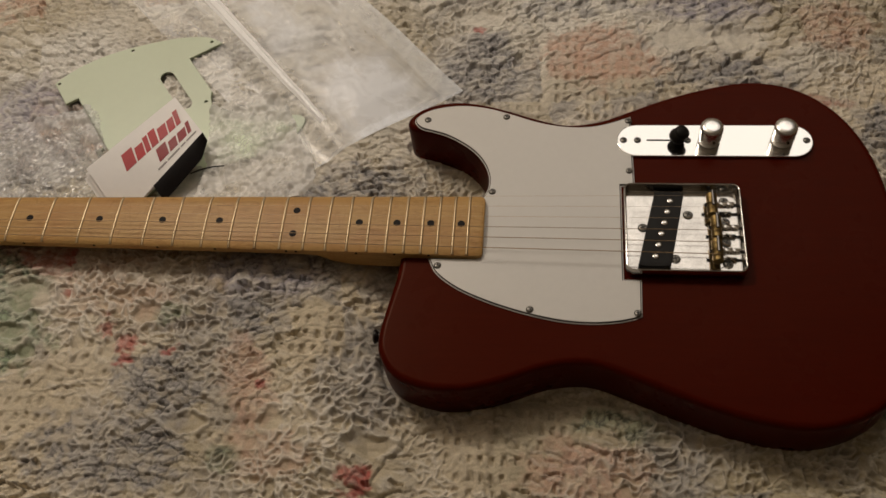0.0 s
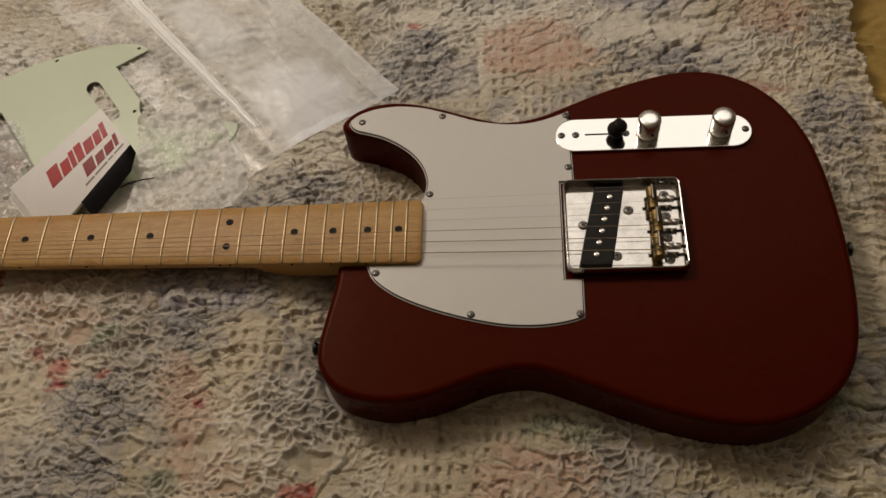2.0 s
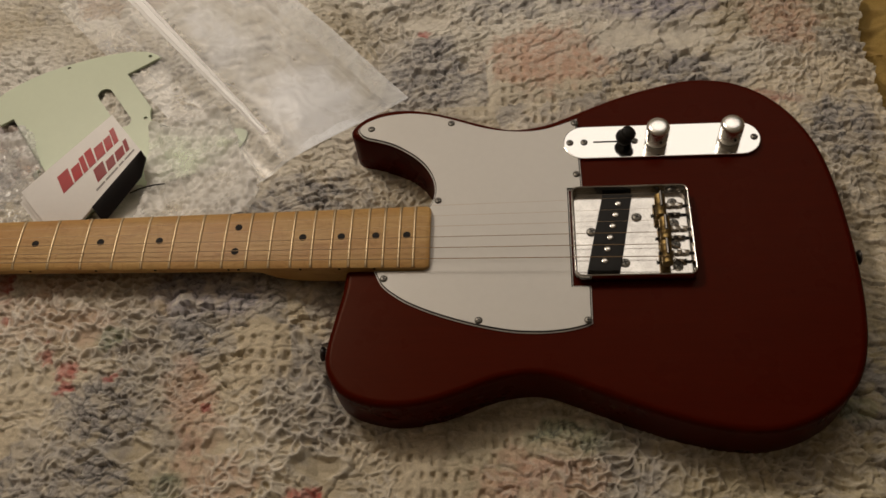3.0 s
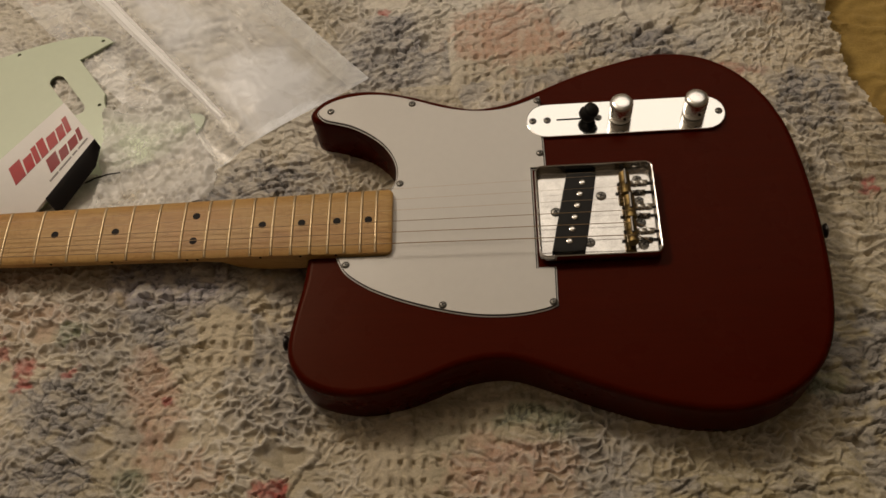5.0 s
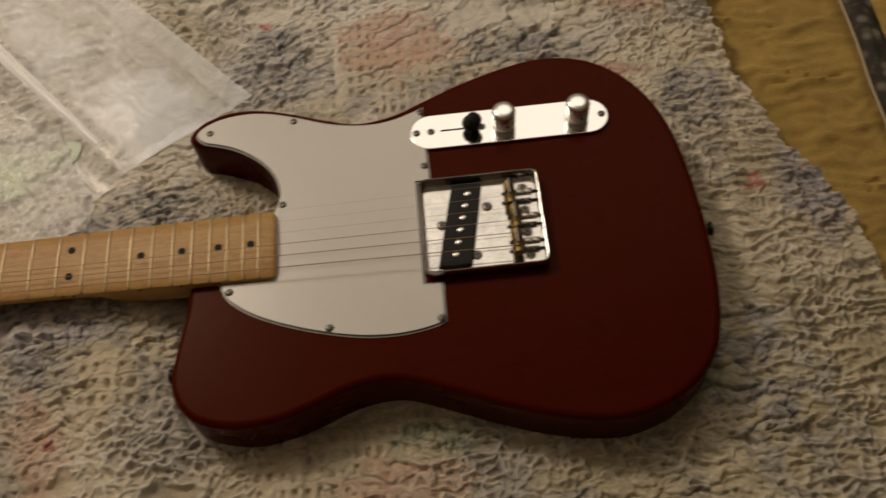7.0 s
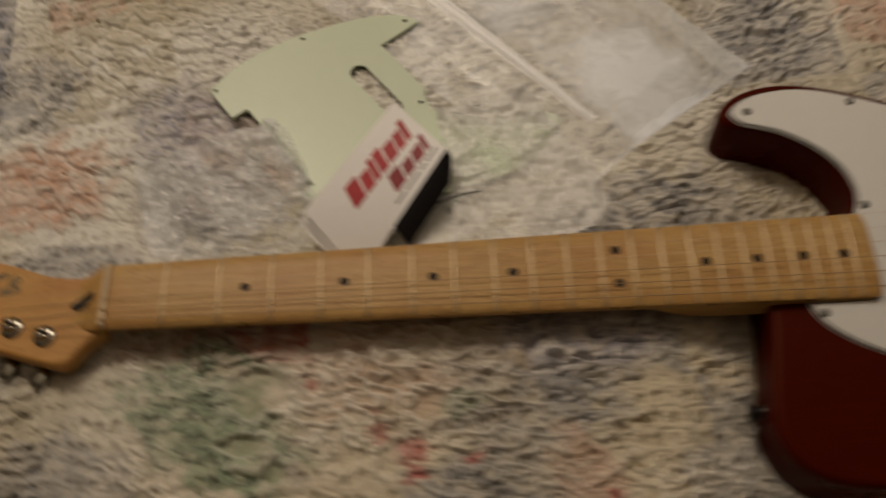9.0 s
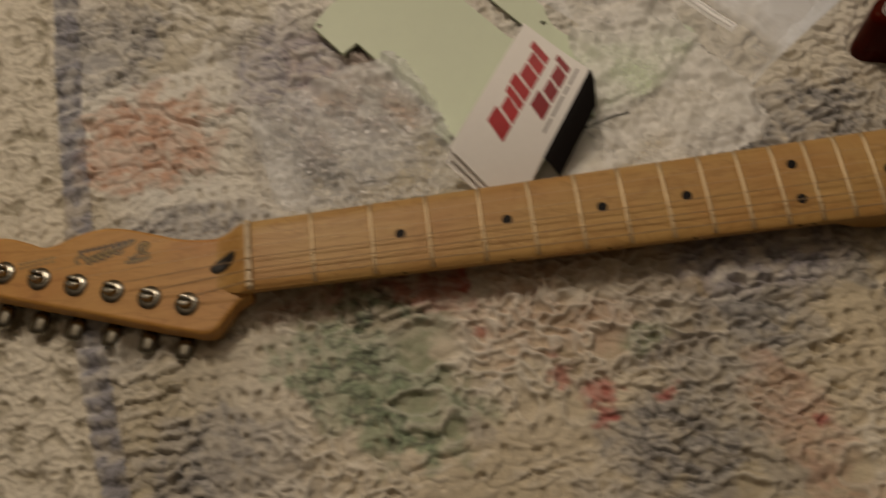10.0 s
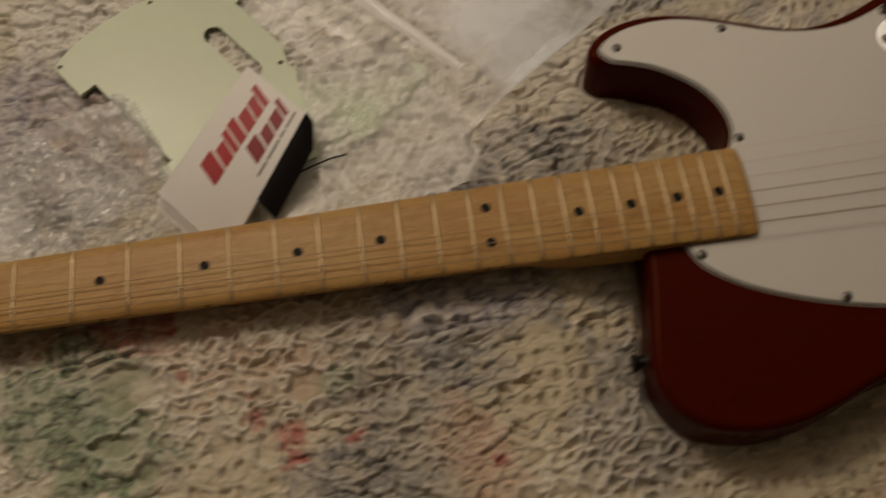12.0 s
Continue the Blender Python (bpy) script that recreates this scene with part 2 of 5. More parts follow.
FLOOR_WOOD = speckled("brown_floor_board", (0.22, 0.13, 0.07), 0.5, scale=8, spread=0.3)
TICKING = speckled("mattress_ticking", (0.55, 0.50, 0.42), 0.9, scale=20, spread=0.08)
PANEL_GLOW = glowing("dim_panel_glow", (1.0, 0.86, 0.70), 1.65)
BULB = glowing("warm_globe", (1.0, 0.82, 0.62), 12.0)

# ---- building helpers ----
from mathutils.geometry import tessellate_polygon

WHERE = {}


def finish(me, mat, sharp=35.0):
    me.materials.append(mat)
    me.polygons.foreach_set("use_smooth", [True] * len(me.polygons))
    me.set_sharp_from_angle(angle=radians(sharp))
    return me


def mesh_of(name, bm, mat, sharp=35.0):
    bmesh.ops.recalc_face_normals(bm, faces=bm.faces)
    me = bpy.data.meshes.new(name)
    bm.to_mesh(me)
    bm.free()
    return finish(me, mat, sharp)


def thing(name, at, label, category, group="", kind=""):
    e = new(name)
    e.empty_display_size = 0.02
    e.location = at
    WHERE[e.name] = Vector(at)
    return tagged(e, label, category, group, kind)


def part(name, me, parent, label="", at=(0, 0, 0), turn=None):
    """A mesh in world coordinates, moved by at, as a child of a thing or of a part."""
    ob = new(name, me)
    ob.parent = parent
    ob.matrix_basis = Matrix.Translation(Vector(at) - WHERE[parent.name]) @ (turn or Matrix())
    WHERE[ob.name] = Vector(at)
    if me.materials and me.materials[0] in CLEAR:
        ob.visible_shadow = False
    return tagged(ob, label)


def single(name, me, label, category, at=(0, 0, 0), kind=""):
    ob = new(name, me)
    ob.location = at
    WHERE[ob.name] = Vector(at)
    return tagged(ob, label, category, kind=kind)


def spline(points, steps=5):
    """A smooth closed line through points (x, y); a third value marks a sharp corner."""
    n, out = len(points), []
    for i in range(n):
        p = [Vector(points[(i + k) % n][:2]) for k in (-1, 0, 1, 2)]
        a, b = points[i], points[(i + 1) % n]
        if len(a) > 2 and len(b) > 2:
            out.append(p[1])
            continue
        m1 = Vector((0, 0)) if len(a) > 2 else (p[2] - p[0]) * 0.5
        m2 = Vector((0, 0)) if len(b) > 2 else (p[3] - p[1]) * 0.5
        if len(a) > 2:
            m1 = (p[2] - p[1]) * 0.8
        if len(b) > 2:
            m2 = (p[2] - p[1]) * 0.8
        for k in range(steps):
            s = k / steps
            out.append((2 * s**3 - 3 * s**2 + 1) * p[1] + (s**3 - 2 * s**2 + s) * m1 + (3 * s**2 - 2 * s**3) * p[2] + (s**3 - s**2) * m2)
    return [(v.x, v.y) for v in out]


def inset(line, d):
    """The closed line moved inwards by d (for lines that run counter-clockwise)."""
    n, out = len(line), []
    area = sum(line[i][0] * line[(i + 1) % n][1] - line[(i + 1) % n][0] * line[i][1] for i in range(n))
    side = 1 if area > 0 else -1
    for i in range(n):
        a, b, c = Vector(line[i - 1]), Vector(line[i]), Vector(line[(i + 1) % n])
        t1, t2 = (b - a).normalized(), (c - b).normalized()
        t = (t1 + t2).normalized() if (t1 + t2).length > 1e-6 else t1
        k = 1 / max(0.5, t.dot(t1))
        out.append((b.x - side * t.y * d * k, b.y + side * t.x * d * k))
    return out


def stacked(rings, cap_low=True, cap_high=True):
    """A solid from rings of (x, y, z) with equal counts."""
    bm = bmesh.new()
    rows = [[bm.verts.new(p) for p in ring] for ring in rings]
    n = len(rows[0])
    for a, b in zip(rows, rows[1:]):
        for i in range(n):
            bm.faces.new((a[i], a[(i + 1) % n], b[(i + 1) % n], b[i]))
    for row, on in ((rows[0][::-1], cap_low), (rows[-1], cap_high)):
        if on and n <= 4:
            bm.faces.new(row)
        elif on:
            for tri in tessellate_polygon([[v.co for v in row]]):
                if len(set(tri)) == 3:
                    bm.faces.new([row[k] for k in tri])
    return bm


def slab(line, z0, z1, r=0.0, steps=4, low=None):
    """A plate with rounded edges over a closed line."""
    def ring(d, z):
        return [(x, y, z) for x, y in (inset(line, d) if d else line)]
    low = r if low is None else low
    rings = []
    if low:
        rings += [ring(low * (1 - math.sin(a)), z0 + low * (1 - math.cos(a))) for a in (math.pi / 2 * k / steps for k in range(steps))]
    rings.append(ring(0, z0 + low))
    if r:
        rings += [ring(r * (1 - math.cos(a)), z1 - r + r * math.sin(a)) for a in (math.pi / 2 * k / steps for k in range(steps + 1))]
        rings.append(ring(r + 0.0003, z1))
    else:
        rings.append(ring(0, z1))
    return stacked(rings)


def holed(outer, holes, z0, z1):
    """A flat plate with holes."""
    bm = bmesh.new()
    loops = [outer, *holes]
    levels = [[[bm.verts.new((x, y, z)) for x, y in line] for line in loops] for z in (z0, z1)]
    tris = tessellate_polygon([[Vector((x, y, 0)) for x, y in line] for line in loops])
    for level in levels:
        row = [v for line in level for v in line]
        for tri in tris:
            if len(set(tri)) == 3:
                bm.faces.new([row[k] for k in tri])
    for low, high in zip(*levels):
        for i in range(len(low)):
            j = (i + 1) % len(low)
            bm.faces.new((low[i], low[j], high[j], high[i]))
    return bm


def turned(profile, n=24):
    """A solid of revolution round z from (radius, height) pairs."""
    rings = [[(max(r, 1e-5) * math.cos(2 * math.pi * k / n), max(r, 1e-5) * math.sin(2 * math.pi * k / n), z) for k in range(n)] for r, z in profile]
    return stacked(rings)


def tube(path, r, n=8):
    """A round wire along a path of points; r: radius, or one for each point."""
    pts = [Vector(p) for p in path]
    rings, up = [], None
    for i, p in enumerate(pts):
        t = (pts[min(i + 1, len(pts) - 1)] - pts[max(i - 1, 0)]).normalized()
        if up is None:
            up = t.orthogonal().normalized()
        up = (up - t * up.dot(t)).normalized()
        s, rad = t.cross(up), r[i] if isinstance(r, (list, tuple)) else r
        rings.append([p + rad * (math.cos(2 * math.pi * k / n) * up + math.sin(2 * math.pi * k / n) * s) for k in range(n)])
    return stacked(rings)


def oval(cx, cy, half, r, n=10, turn=0.0):
    """A stadium line of half-length half (between the round ends' centres) and radius r."""
    out = []
    for k in range(2 * n + 2):
        a = -math.pi / 2 + math.pi * (k if k <= n else k - 1) / n
        x, y = (half if k <= n else -half) + r * math.cos(a), r * math.sin(a)
        out.append((cx + x * math.cos(turn) - y * math.sin(turn), cy + x * math.sin(turn) + y * math.cos(turn)))
    return out


def rounded_box(x0, x1, y0, y1, r, n=4):
    out = []
    for cx, cy, a0 in ((x1 - r, y1 - r, 0), (x0 + r, y1 - r, 90), (x0 + r, y0 + r, 180), (x1 - r, y0 + r, 270)):
        out += [(cx + r * math.cos(radians(a0 + 90 * k / n)), cy + r * math.sin(radians(a0 + 90 * k / n))) for k in range(n + 1)]
    return out


def box_mesh(name, mat, x0, x1, y0, y1, z0, z1, r=0.002):
    return mesh_of(name, slab(rounded_box(x0, x1, y0, y1, max(r, 1e-4), 3), z0, z1, r, 3), mat)


def lattice(px, py, pz, keep=None, paint=None):
    """A sheet mesh from three equal 2-D arrays; keep: which cells; paint: a colour for each point."""
    rows, cols = px.shape
    k = np.arange(rows * cols).reshape(rows, cols)
    faces = np.stack([k[:-1, :-1], k[:-1, 1:], k[1:, 1:], k[1:, :-1]], -1)
    faces = faces.reshape(-1, 4) if keep is None else faces[keep]
    p = np.stack([px, py], -1).reshape(-1, 2)[faces]
    d1, d2 = p[:, 2] - p[:, 0], p[:, 3] - p[:, 1]
    if (d1[:, 0] * d2[:, 1] - d1[:, 1] * d2[:, 0]).sum() < 0:
        faces = faces[:, ::-1]
    used, faces = np.unique(faces, return_inverse=True)
    faces = faces.reshape(-1, 4)
    me = bpy.data.meshes.new("sheet")
    me.vertices.add(len(used))
    me.vertices.foreach_set("co", np.stack([px, py, pz], -1).reshape(-1, 3)[used].astype(np.float32).ravel())
    me.loops.add(faces.size)
    me.loops.foreach_set("vertex_index", faces.astype(np.int32).ravel())
    me.polygons.add(len(faces))
    me.polygons.foreach_set("loop_start", (np.arange(len(faces)) * 4).astype(np.int32))
    me.update(calc_edges=True)
    if paint is not None:
        attr = me.color_attributes.new("print", "FLOAT_COLOR", "POINT")
        attr.data.foreach_set("color", paint.reshape(-1, 4)[used].ravel())
    return me


def smooth(a, b, x):
    t = np.clip((x - a) / (b - a), 0, 1)
    return t * t * (3 - 2 * t)


def grad_noise(x, y, seed):
    """Smooth noise, about -0.7 to 0.7, with cells one unit wide."""
    rng = np.random.RandomState(seed)
    table, angle = rng.permutation(512), rng.rand(512) * 2 * np.pi
    xi, yi = np.floor(x).astype(int), np.floor(y).astype(int)
    xf, yf = x - xi, y - yi
    u, v = xf**3 * (xf * (6 * xf - 15) + 10), yf**3 * (yf * (6 * yf - 15) + 10)

    def corner(dx, dy):
        a = angle[table[(table[(xi + dx) % 512] + yi + dy) % 512]]
        return np.cos(a) * (xf - dx) + np.sin(a) * (yf - dy)

    low = corner(0, 0) * (1 - u) + corner(1, 0) * u
    return low * (1 - v) + (corner(0, 1) * (1 - u) + corner(1, 1) * u) * v


def fractal(x, y, seed, octaves=4):
    return sum(grad_noise(x * 2**k, y * 2**k, seed + k) / 2**k for k in range(octaves))


def cells(x, y, seed):
    """Scattered cells one unit wide: the distance to the border, the place along y within the cell, and a number for each cell."""
    rng = np.random.RandomState(seed)
    jx, jy, own = rng.rand(128, 128), rng.rand(128, 128), rng.rand(128, 128)
    xi, yi = np.floor(x).astype(int), np.floor(y).astype(int)
    f1, f2 = np.full(x.shape, 9.0), np.full(x.shape, 9.0)
    off, num = np.zeros(x.shape), np.zeros(x.shape)
    for dx in (-1, 0, 1):
        for dy in (-1, 0, 1):
            a, b = (xi + dx) % 128, (yi + dy) % 128
            oy = y - (yi + dy + 0.1 + 0.8 * jy[a, b])
            d = np.hypot(x - (xi + dx + 0.1 + 0.8 * jx[a, b]), oy)
            near = d < f1
            f2 = np.where(near, f1, np.minimum(f2, d))
            off, num = np.where(near, oy, off), np.where(near, own[a, b], num)
            f1 = np.minimum(f1, d)
    return f2 - f1, off, num


def inside(px, py, line):
    hit = np.zeros(px.shape, bool)
    for (x0, y0), (x1, y1) in zip(line, line[1:] + line[:1]):
        if y0 != y1:
            hit ^= ((y0 > py) != (y1 > py)) & (px < (x1 - x0) * (py - y0) / (y1 - y0) + x0)
    return hit


def mm(points):
    return [(p[0] / 1000, p[1] / 1000, *p[2:]) for p in points]


# ---- the room ----
FLOOR_Z, CEIL_Z, ROOM = -0.55, 1.85, (-2.3, 2.1, -2.0, 2.3)
rx0, rx1, ry0, ry1 = ROOM
tagged(single("floor", box_mesh("floor", FLOOR_WOOD, rx0 - 0.1, rx1 + 0.1, ry0 - 0.1, ry1 + 0.1, FLOOR_Z - 0.1, FLOOR_Z), "brown wooden floor under the bed", "floor"), kind="structure")
tagged(single("ceiling", box_mesh("ceiling", CEILING_PAINT, rx0 - 0.1, rx1 + 0.1, ry0 - 0.1, ry1 + 0.1, CEIL_Z, CEIL_Z + 0.1), "plain white painted ceiling", "ceiling"), kind="structure")
for name, b in (("wall_west", (rx0 - 0.1, rx0, ry0, ry1)), ("wall_east", (rx1, rx1 + 0.1, ry0, ry1)), ("wall_south", (rx0 - 0.1, rx1 + 0.1, ry0 - 0.1, ry0)), ("wall_north", (rx0 - 0.1, rx1 + 0.1, ry1, ry1 + 0.1))):
    tagged(single(name, box_mesh(name, WALL_PAINT, *b, FLOOR_Z, CEIL_Z), "plain dull beige painted wall", "wall"), kind="structure")

# unseen lamp, placed by glints and shadows; its globe and cord are made up
def pendant(at):
    x, y, z = at
    lamp = thing("unseen_lamp", (x, y, CEIL_Z), "unseen lamp, given the form of a glowing opal globe on a dark cord", "lamp", "")
    part("cord", mesh_of("cord", tube([(x, y, CEIL_Z), (x, y, z + 0.13)], 0.004), BLACK_PLASTIC), lamp, "dark cord")
    part("ceiling_rose", mesh_of("ceiling_rose", turned([(0.0, -0.03), (0.04, -0.03), (0.05, -0.005), (0.05, 0.0)]), WHITE_PLASTIC), lamp, "white ceiling rose", (x, y, CEIL_Z))
    holder = part("bulb_holder", mesh_of("bulb_holder", turned([(0.04, 0.100), (0.042, 0.115), (0.03, 0.135), (0.006, 0.145)]), BLACK_PLASTIC), lamp, "black bulb holder", at)
    glass = part("globe", mesh_of("globe", turned([(0.13 * math.sin(math.pi * k / 16), -0.11 * math.cos(math.pi * k / 16)) for k in range(15)], 32), BULB), holder, "glowing opal glass globe", at)
    glass.visible_shadow = False


pendant(LAMP)


def ceiling_panel(x, y):
    """An added wide disc flush on the ceiling, glowing faintly for the chrome to mirror."""
    lamp = thing("added_glow_panel", (x, y, CEIL_Z), "wide round glowing panel in a white rim, added for reflections on the chrome", "lamp")
    part("rim", mesh_of("rim", turned([(0.77, -0.0005), (0.785, -0.004), (0.785, -0.035), (0.77, -0.04), (0.755, -0.035), (0.75, -0.005)], 64), WHITE_PLASTIC), lamp, "white rim", (x, y, CEIL_Z))
    part("glow_disc", mesh_of("glow_disc", turned([(0.748, -0.004), (0.748, -0.03), (0.45, -0.036), (0.0, -0.038)], 64), PANEL_GLOW), lamp, "added glowing disc", (x, y, CEIL_Z))


ceiling_panel(*PANEL_AT)

# ---- outlines of the guitar ----
BASS_SIDE = mm([(-246, -27, 1), (-247.5, -45), (-252, -68), (-256, -93), (-254, -110), (-243, -126), (-226, -134.5), (-204, -138), (-180, -135.5), (-156, -128), (-132, -118.5),
    (-110, -114), (-90, -115.5), (-62, -126), (-30, -139), (4, -150.5), (35, -157), (60, -157.5), (84, -151), (106, -138), (122.5, -119), (132, -94), (137, -62), (138.5, -25)])
TREBLE_SIDE = mm([(137.5, 12), (134, 50), (127, 84), (114, 113), (96, 135), (74, 149.5), (50, 155.5), (26, 155), (-4, 147.5), (-34, 137), (-62, 124.5), (-84, 114.5), (-104, 109.8), (-122, 110),
    (-146, 117.5), (-172, 127), (-198, 133.5), (-220, 133.5), (-239, 127.5), (-250, 118), (-252.5, 110), (-247, 103.5), (-234, 100), (-218, 95), (-203, 86.5), (-190, 74), (-182, 59), (-179.5, 46), (-183, 36), (-194, 27), (-222, 18), (-243, 5)])
BODY_LINE = spline(BASS_SIDE + TREBLE_SIDE, 4)
GUARD = mm([(-246, 109.5), (-243, 116), (-234, 122), (-221, 126), (-203, 127.5), (-184, 124.8), (-163, 118), (-142, 110), (-124, 105.6), (-106, 104), (-90, 105.6), (-75, 110.3), (-62.5, 115.5, 1),
    (-61, 43.5, 1), (-71.8, 43.5, 1), (-71.8, -43.5, 1), (-58.5, -43.5, 1), (-59, -75, 1), (-66, -78), (-80, -81), (-98, -82.3), (-120, -80.8), (-146, -75.2), (-172, -67), (-194, -57.5), (-208, -48.7), (-217.5, -39.8), (-223.5, -27.5, 1),
    (-186, -27.2, 1), (-186, 27.2, 1), (-182, 33), (-179, 42), (-179.5, 53), (-184, 65), (-192, 76), (-203, 85.5), (-216, 93.5), (-229, 98.3), (-240, 102)])
GUARD_LINE = spline(GUARD, 4)[::-1]
GUARD_SCREWS = mm([(-234.7, 110.7), (-166.9, 114), (-64.5, 109.9), (-65, 57.9), (-62.3, -72.8), (-142.4, -71.7), (-215.3, -34.9), (-175.7, 35.9)])
Z_TOP, Z_BOARD = 0.0460, 0.0550
MINT_TURN = 0.953 * complex(math.cos(radians(-143.03)), math.sin(radians(-143.03)))


def to_mint(p):
    c = MINT_TURN * complex(p[0], p[1]) + complex(-0.6061, 0.0817)
    return (c.real, c.imag)


def mint_z(x, y):
    return 0.0262 - 0.036 * (x + 0.603) - 0.012 * (y - 0.175)


MINT_LINE = [to_mint(p) for p in GUARD_LINE]


# ---- the bedding ----
def lie(x, y):
    """The height of the quilt's lie, without its crinkles."""
    left = 1 - smooth(-0.31, -0.215, x)
    z = 0.003 + left * (0.013 + 0.010 * (1 - smooth(-0.03, 0.10, y))) - 0.004 * (1 - smooth(-0.80, -0.66, x))
    z = z + 0.0035 * left * np.exp(-((y + 0.02) / 0.05) ** 2)
    return z + 0.004 * grad_noise(x * 6 + 3.1, y * 6 + 1.7, 77) - 0.012 * smooth(0.18, 0.30, x)


def hem_x(y):
    """Where the quilt ends towards the olive blanket."""
    edge = 0.210 + 0.062 * smooth(0.19, -0.05, y) - 0.02 * smooth(0.25, 0.4, y) + 0.05 * smooth(-0.05, -0.35, y)
    return edge + 0.017 * grad_noise(y * 22, y * 0 + 0.5, 5) + 0.007 * np.abs(grad_noise(y * 60, y * 0 + 0.5, 6)) + 0.003 * grad_noise(y * 170, y * 0 + 0.5, 7)


def quilt():
    step = 0.00092
    ys = np.concatenate([np.linspace(-0.75, -0.27, 12)[:-1], np.arange(-0.27, 0.37, step), np.linspace(0.37, 0.8, 12)[1:]])
    us = np.concatenate([np.linspace(-1.05, -0.86, 8)[:-1], np.arange(-0.86, 0.27, step)])
    px, py = np.meshgrid(us, ys)
    stretch = smooth(0.10, 0.268, px)
    px = px + stretch * (hem_x(py) - 0.268)
    # patches of the patchwork, set along the sewn border
    turn = radians(-11)
    c, s = math.cos(turn), math.sin(turn)
    qx, qy = (px * c - py * s) / 0.098, (px * s + py * c) / 0.098
    qx, qy = qx + 0.25 * grad_noise(px * 7, py * 7, 31), qy + 0.25 * grad_noise(px * 7, py * 7, 32)
    cx, cy = np.floor(qx).astype(int), np.floor(qy).astype(int)
    rng = np.random.RandomState(11)
    pick = rng.rand(64, 64, 4)[cx % 64, cy % 64]
    seam = np.minimum(np.minimum(qx - cx, 1 - qx + cx), np.minimum(qy - cy, 1 - qy + cy))
    # each patch is gathered its own way
    a = (pick[..., 0] - 0.5) * 1.1
    wx = 0.0065 * grad_noise(px * 45, py * 45, 41) + 0.0026 * grad_noise(px * 130, py * 130, 43)
    wy = 0.0065 * grad_noise(px * 45, py * 45, 42) + 0.0026 * grad_noise(px * 130, py * 130, 44)
    qx, qy = px + wx, py + wy
    along, across = qx * np.cos(a) + qy * np.sin(a), -qx * np.sin(a) + qy * np.cos(a)
    def ridge(x, y, seed, power=2.0):
        return np.clip(1 - np.abs(grad_noise(x, y, seed)) * 2.6, 0, 1) ** power
    # puffs: overlapping scales of drawn-up cloth with sharp creases between them
    e1, o1, r1 = cells(along * 76, across * 128, 201)
    e2, o2, r2 = cells(qx * 165, qy * 245, 202)
    puffs = 0.0020 * (1 - np.exp(-e1 / 0.12)) - 0.0020 * o1 + 0.0016 * (r1 - 0.5) + 0.0007 * (1 - np.exp(-e2 / 0.12)) - 0.0008 * o2
    # broad flat puffs in some patches
    e5, o5, r5 = cells(along * 40, across * 74, 210)
    broad = smooth(0.10, 0.22, grad_noise(px * 10, py * 10, 211))
    for x, y, hx, hy in ((-0.724, 0.108, 0.052, 0.040), (-0.085, 0.228, 0.06, 0.04), (-0.095, -0.182, 0.05, 0.03), (-0.625, 0.150, 0.03, 0.03)):
        broad = np.maximum(broad, smooth(1.25, 0.75, np.hypot((px - x) / hx, (py - y) / hy)))
    puffs = puffs * (1 - 0.7 * broad) + broad * (0.0024 * (1 - np.exp(-e5 / 0.13)) - 0.0022 * o5 + 0.0016 * (r5 - 0.5))
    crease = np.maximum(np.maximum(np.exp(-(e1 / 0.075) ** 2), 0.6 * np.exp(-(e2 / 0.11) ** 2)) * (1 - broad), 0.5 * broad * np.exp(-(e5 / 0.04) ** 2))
    # lace: winding pale ridges round flat hollows
    e3, o3, r3 = cells(qx * 62 + 0.4 * grad_noise(px * 90, py * 90, 47), qy * 80 + 0.4 * grad_noise(px * 90, py * 90, 48), 203)
    e4, o4, r4 = cells(qx * 128, qy * 160, 204)
    keep = smooth(-0.30, 0.10, grad_noise(px * 75, py * 75, 205))
    worm = smooth(0.13, 0.02, np.abs(grad_noise(qx * 78, qy * 100, 206)))
    net = np.maximum(np.exp(-(e3 / 0.17) ** 2) * (0.35 + 0.65 * keep), 0.85 * worm)
    small = np.exp(-(e4 / 0.21) ** 2) * smooth(-0.35, 0.15, grad_noise(px * 36, py * 36, 207))
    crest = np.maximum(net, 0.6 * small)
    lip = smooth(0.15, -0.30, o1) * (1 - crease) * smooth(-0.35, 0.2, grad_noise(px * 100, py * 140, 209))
    lace = 0.0036 * net + 0.0019 * small * (1 - 0.5 * net) + 0.0010 * grad_noise(px * 110, py * 110, 208)
    near = smooth(0.04, -0.05, py)
    share = smooth(-0.22, 0.18, grad_noise(px * 11, py * 11, 175) + 0.22 * near - 0.20 + 0.2 * (pick[..., 2] - 0.5))
    for x, y, hx, hy in ((-0.724, 0.108, 0.055, 0.042), (-0.085, 0.228, 0.07, 0.05)):
        share = share * smooth(0.7, 1.2, np.hypot((px - x) / hx, (py - y) / hy))
    fine = ridge(qx * 270, qy * 300, 55, 1.3)
    crinkle = puffs * (1 - share) + lace * share + 0.0007 * fine
    # drawn-thread squares: rows of small upright pits
    kind = 0.8 * smooth(0.80, 0.84, pick[..., 2]) * smooth(-0.25, 0.15, grad_noise(px * 20, py * 20, 69))
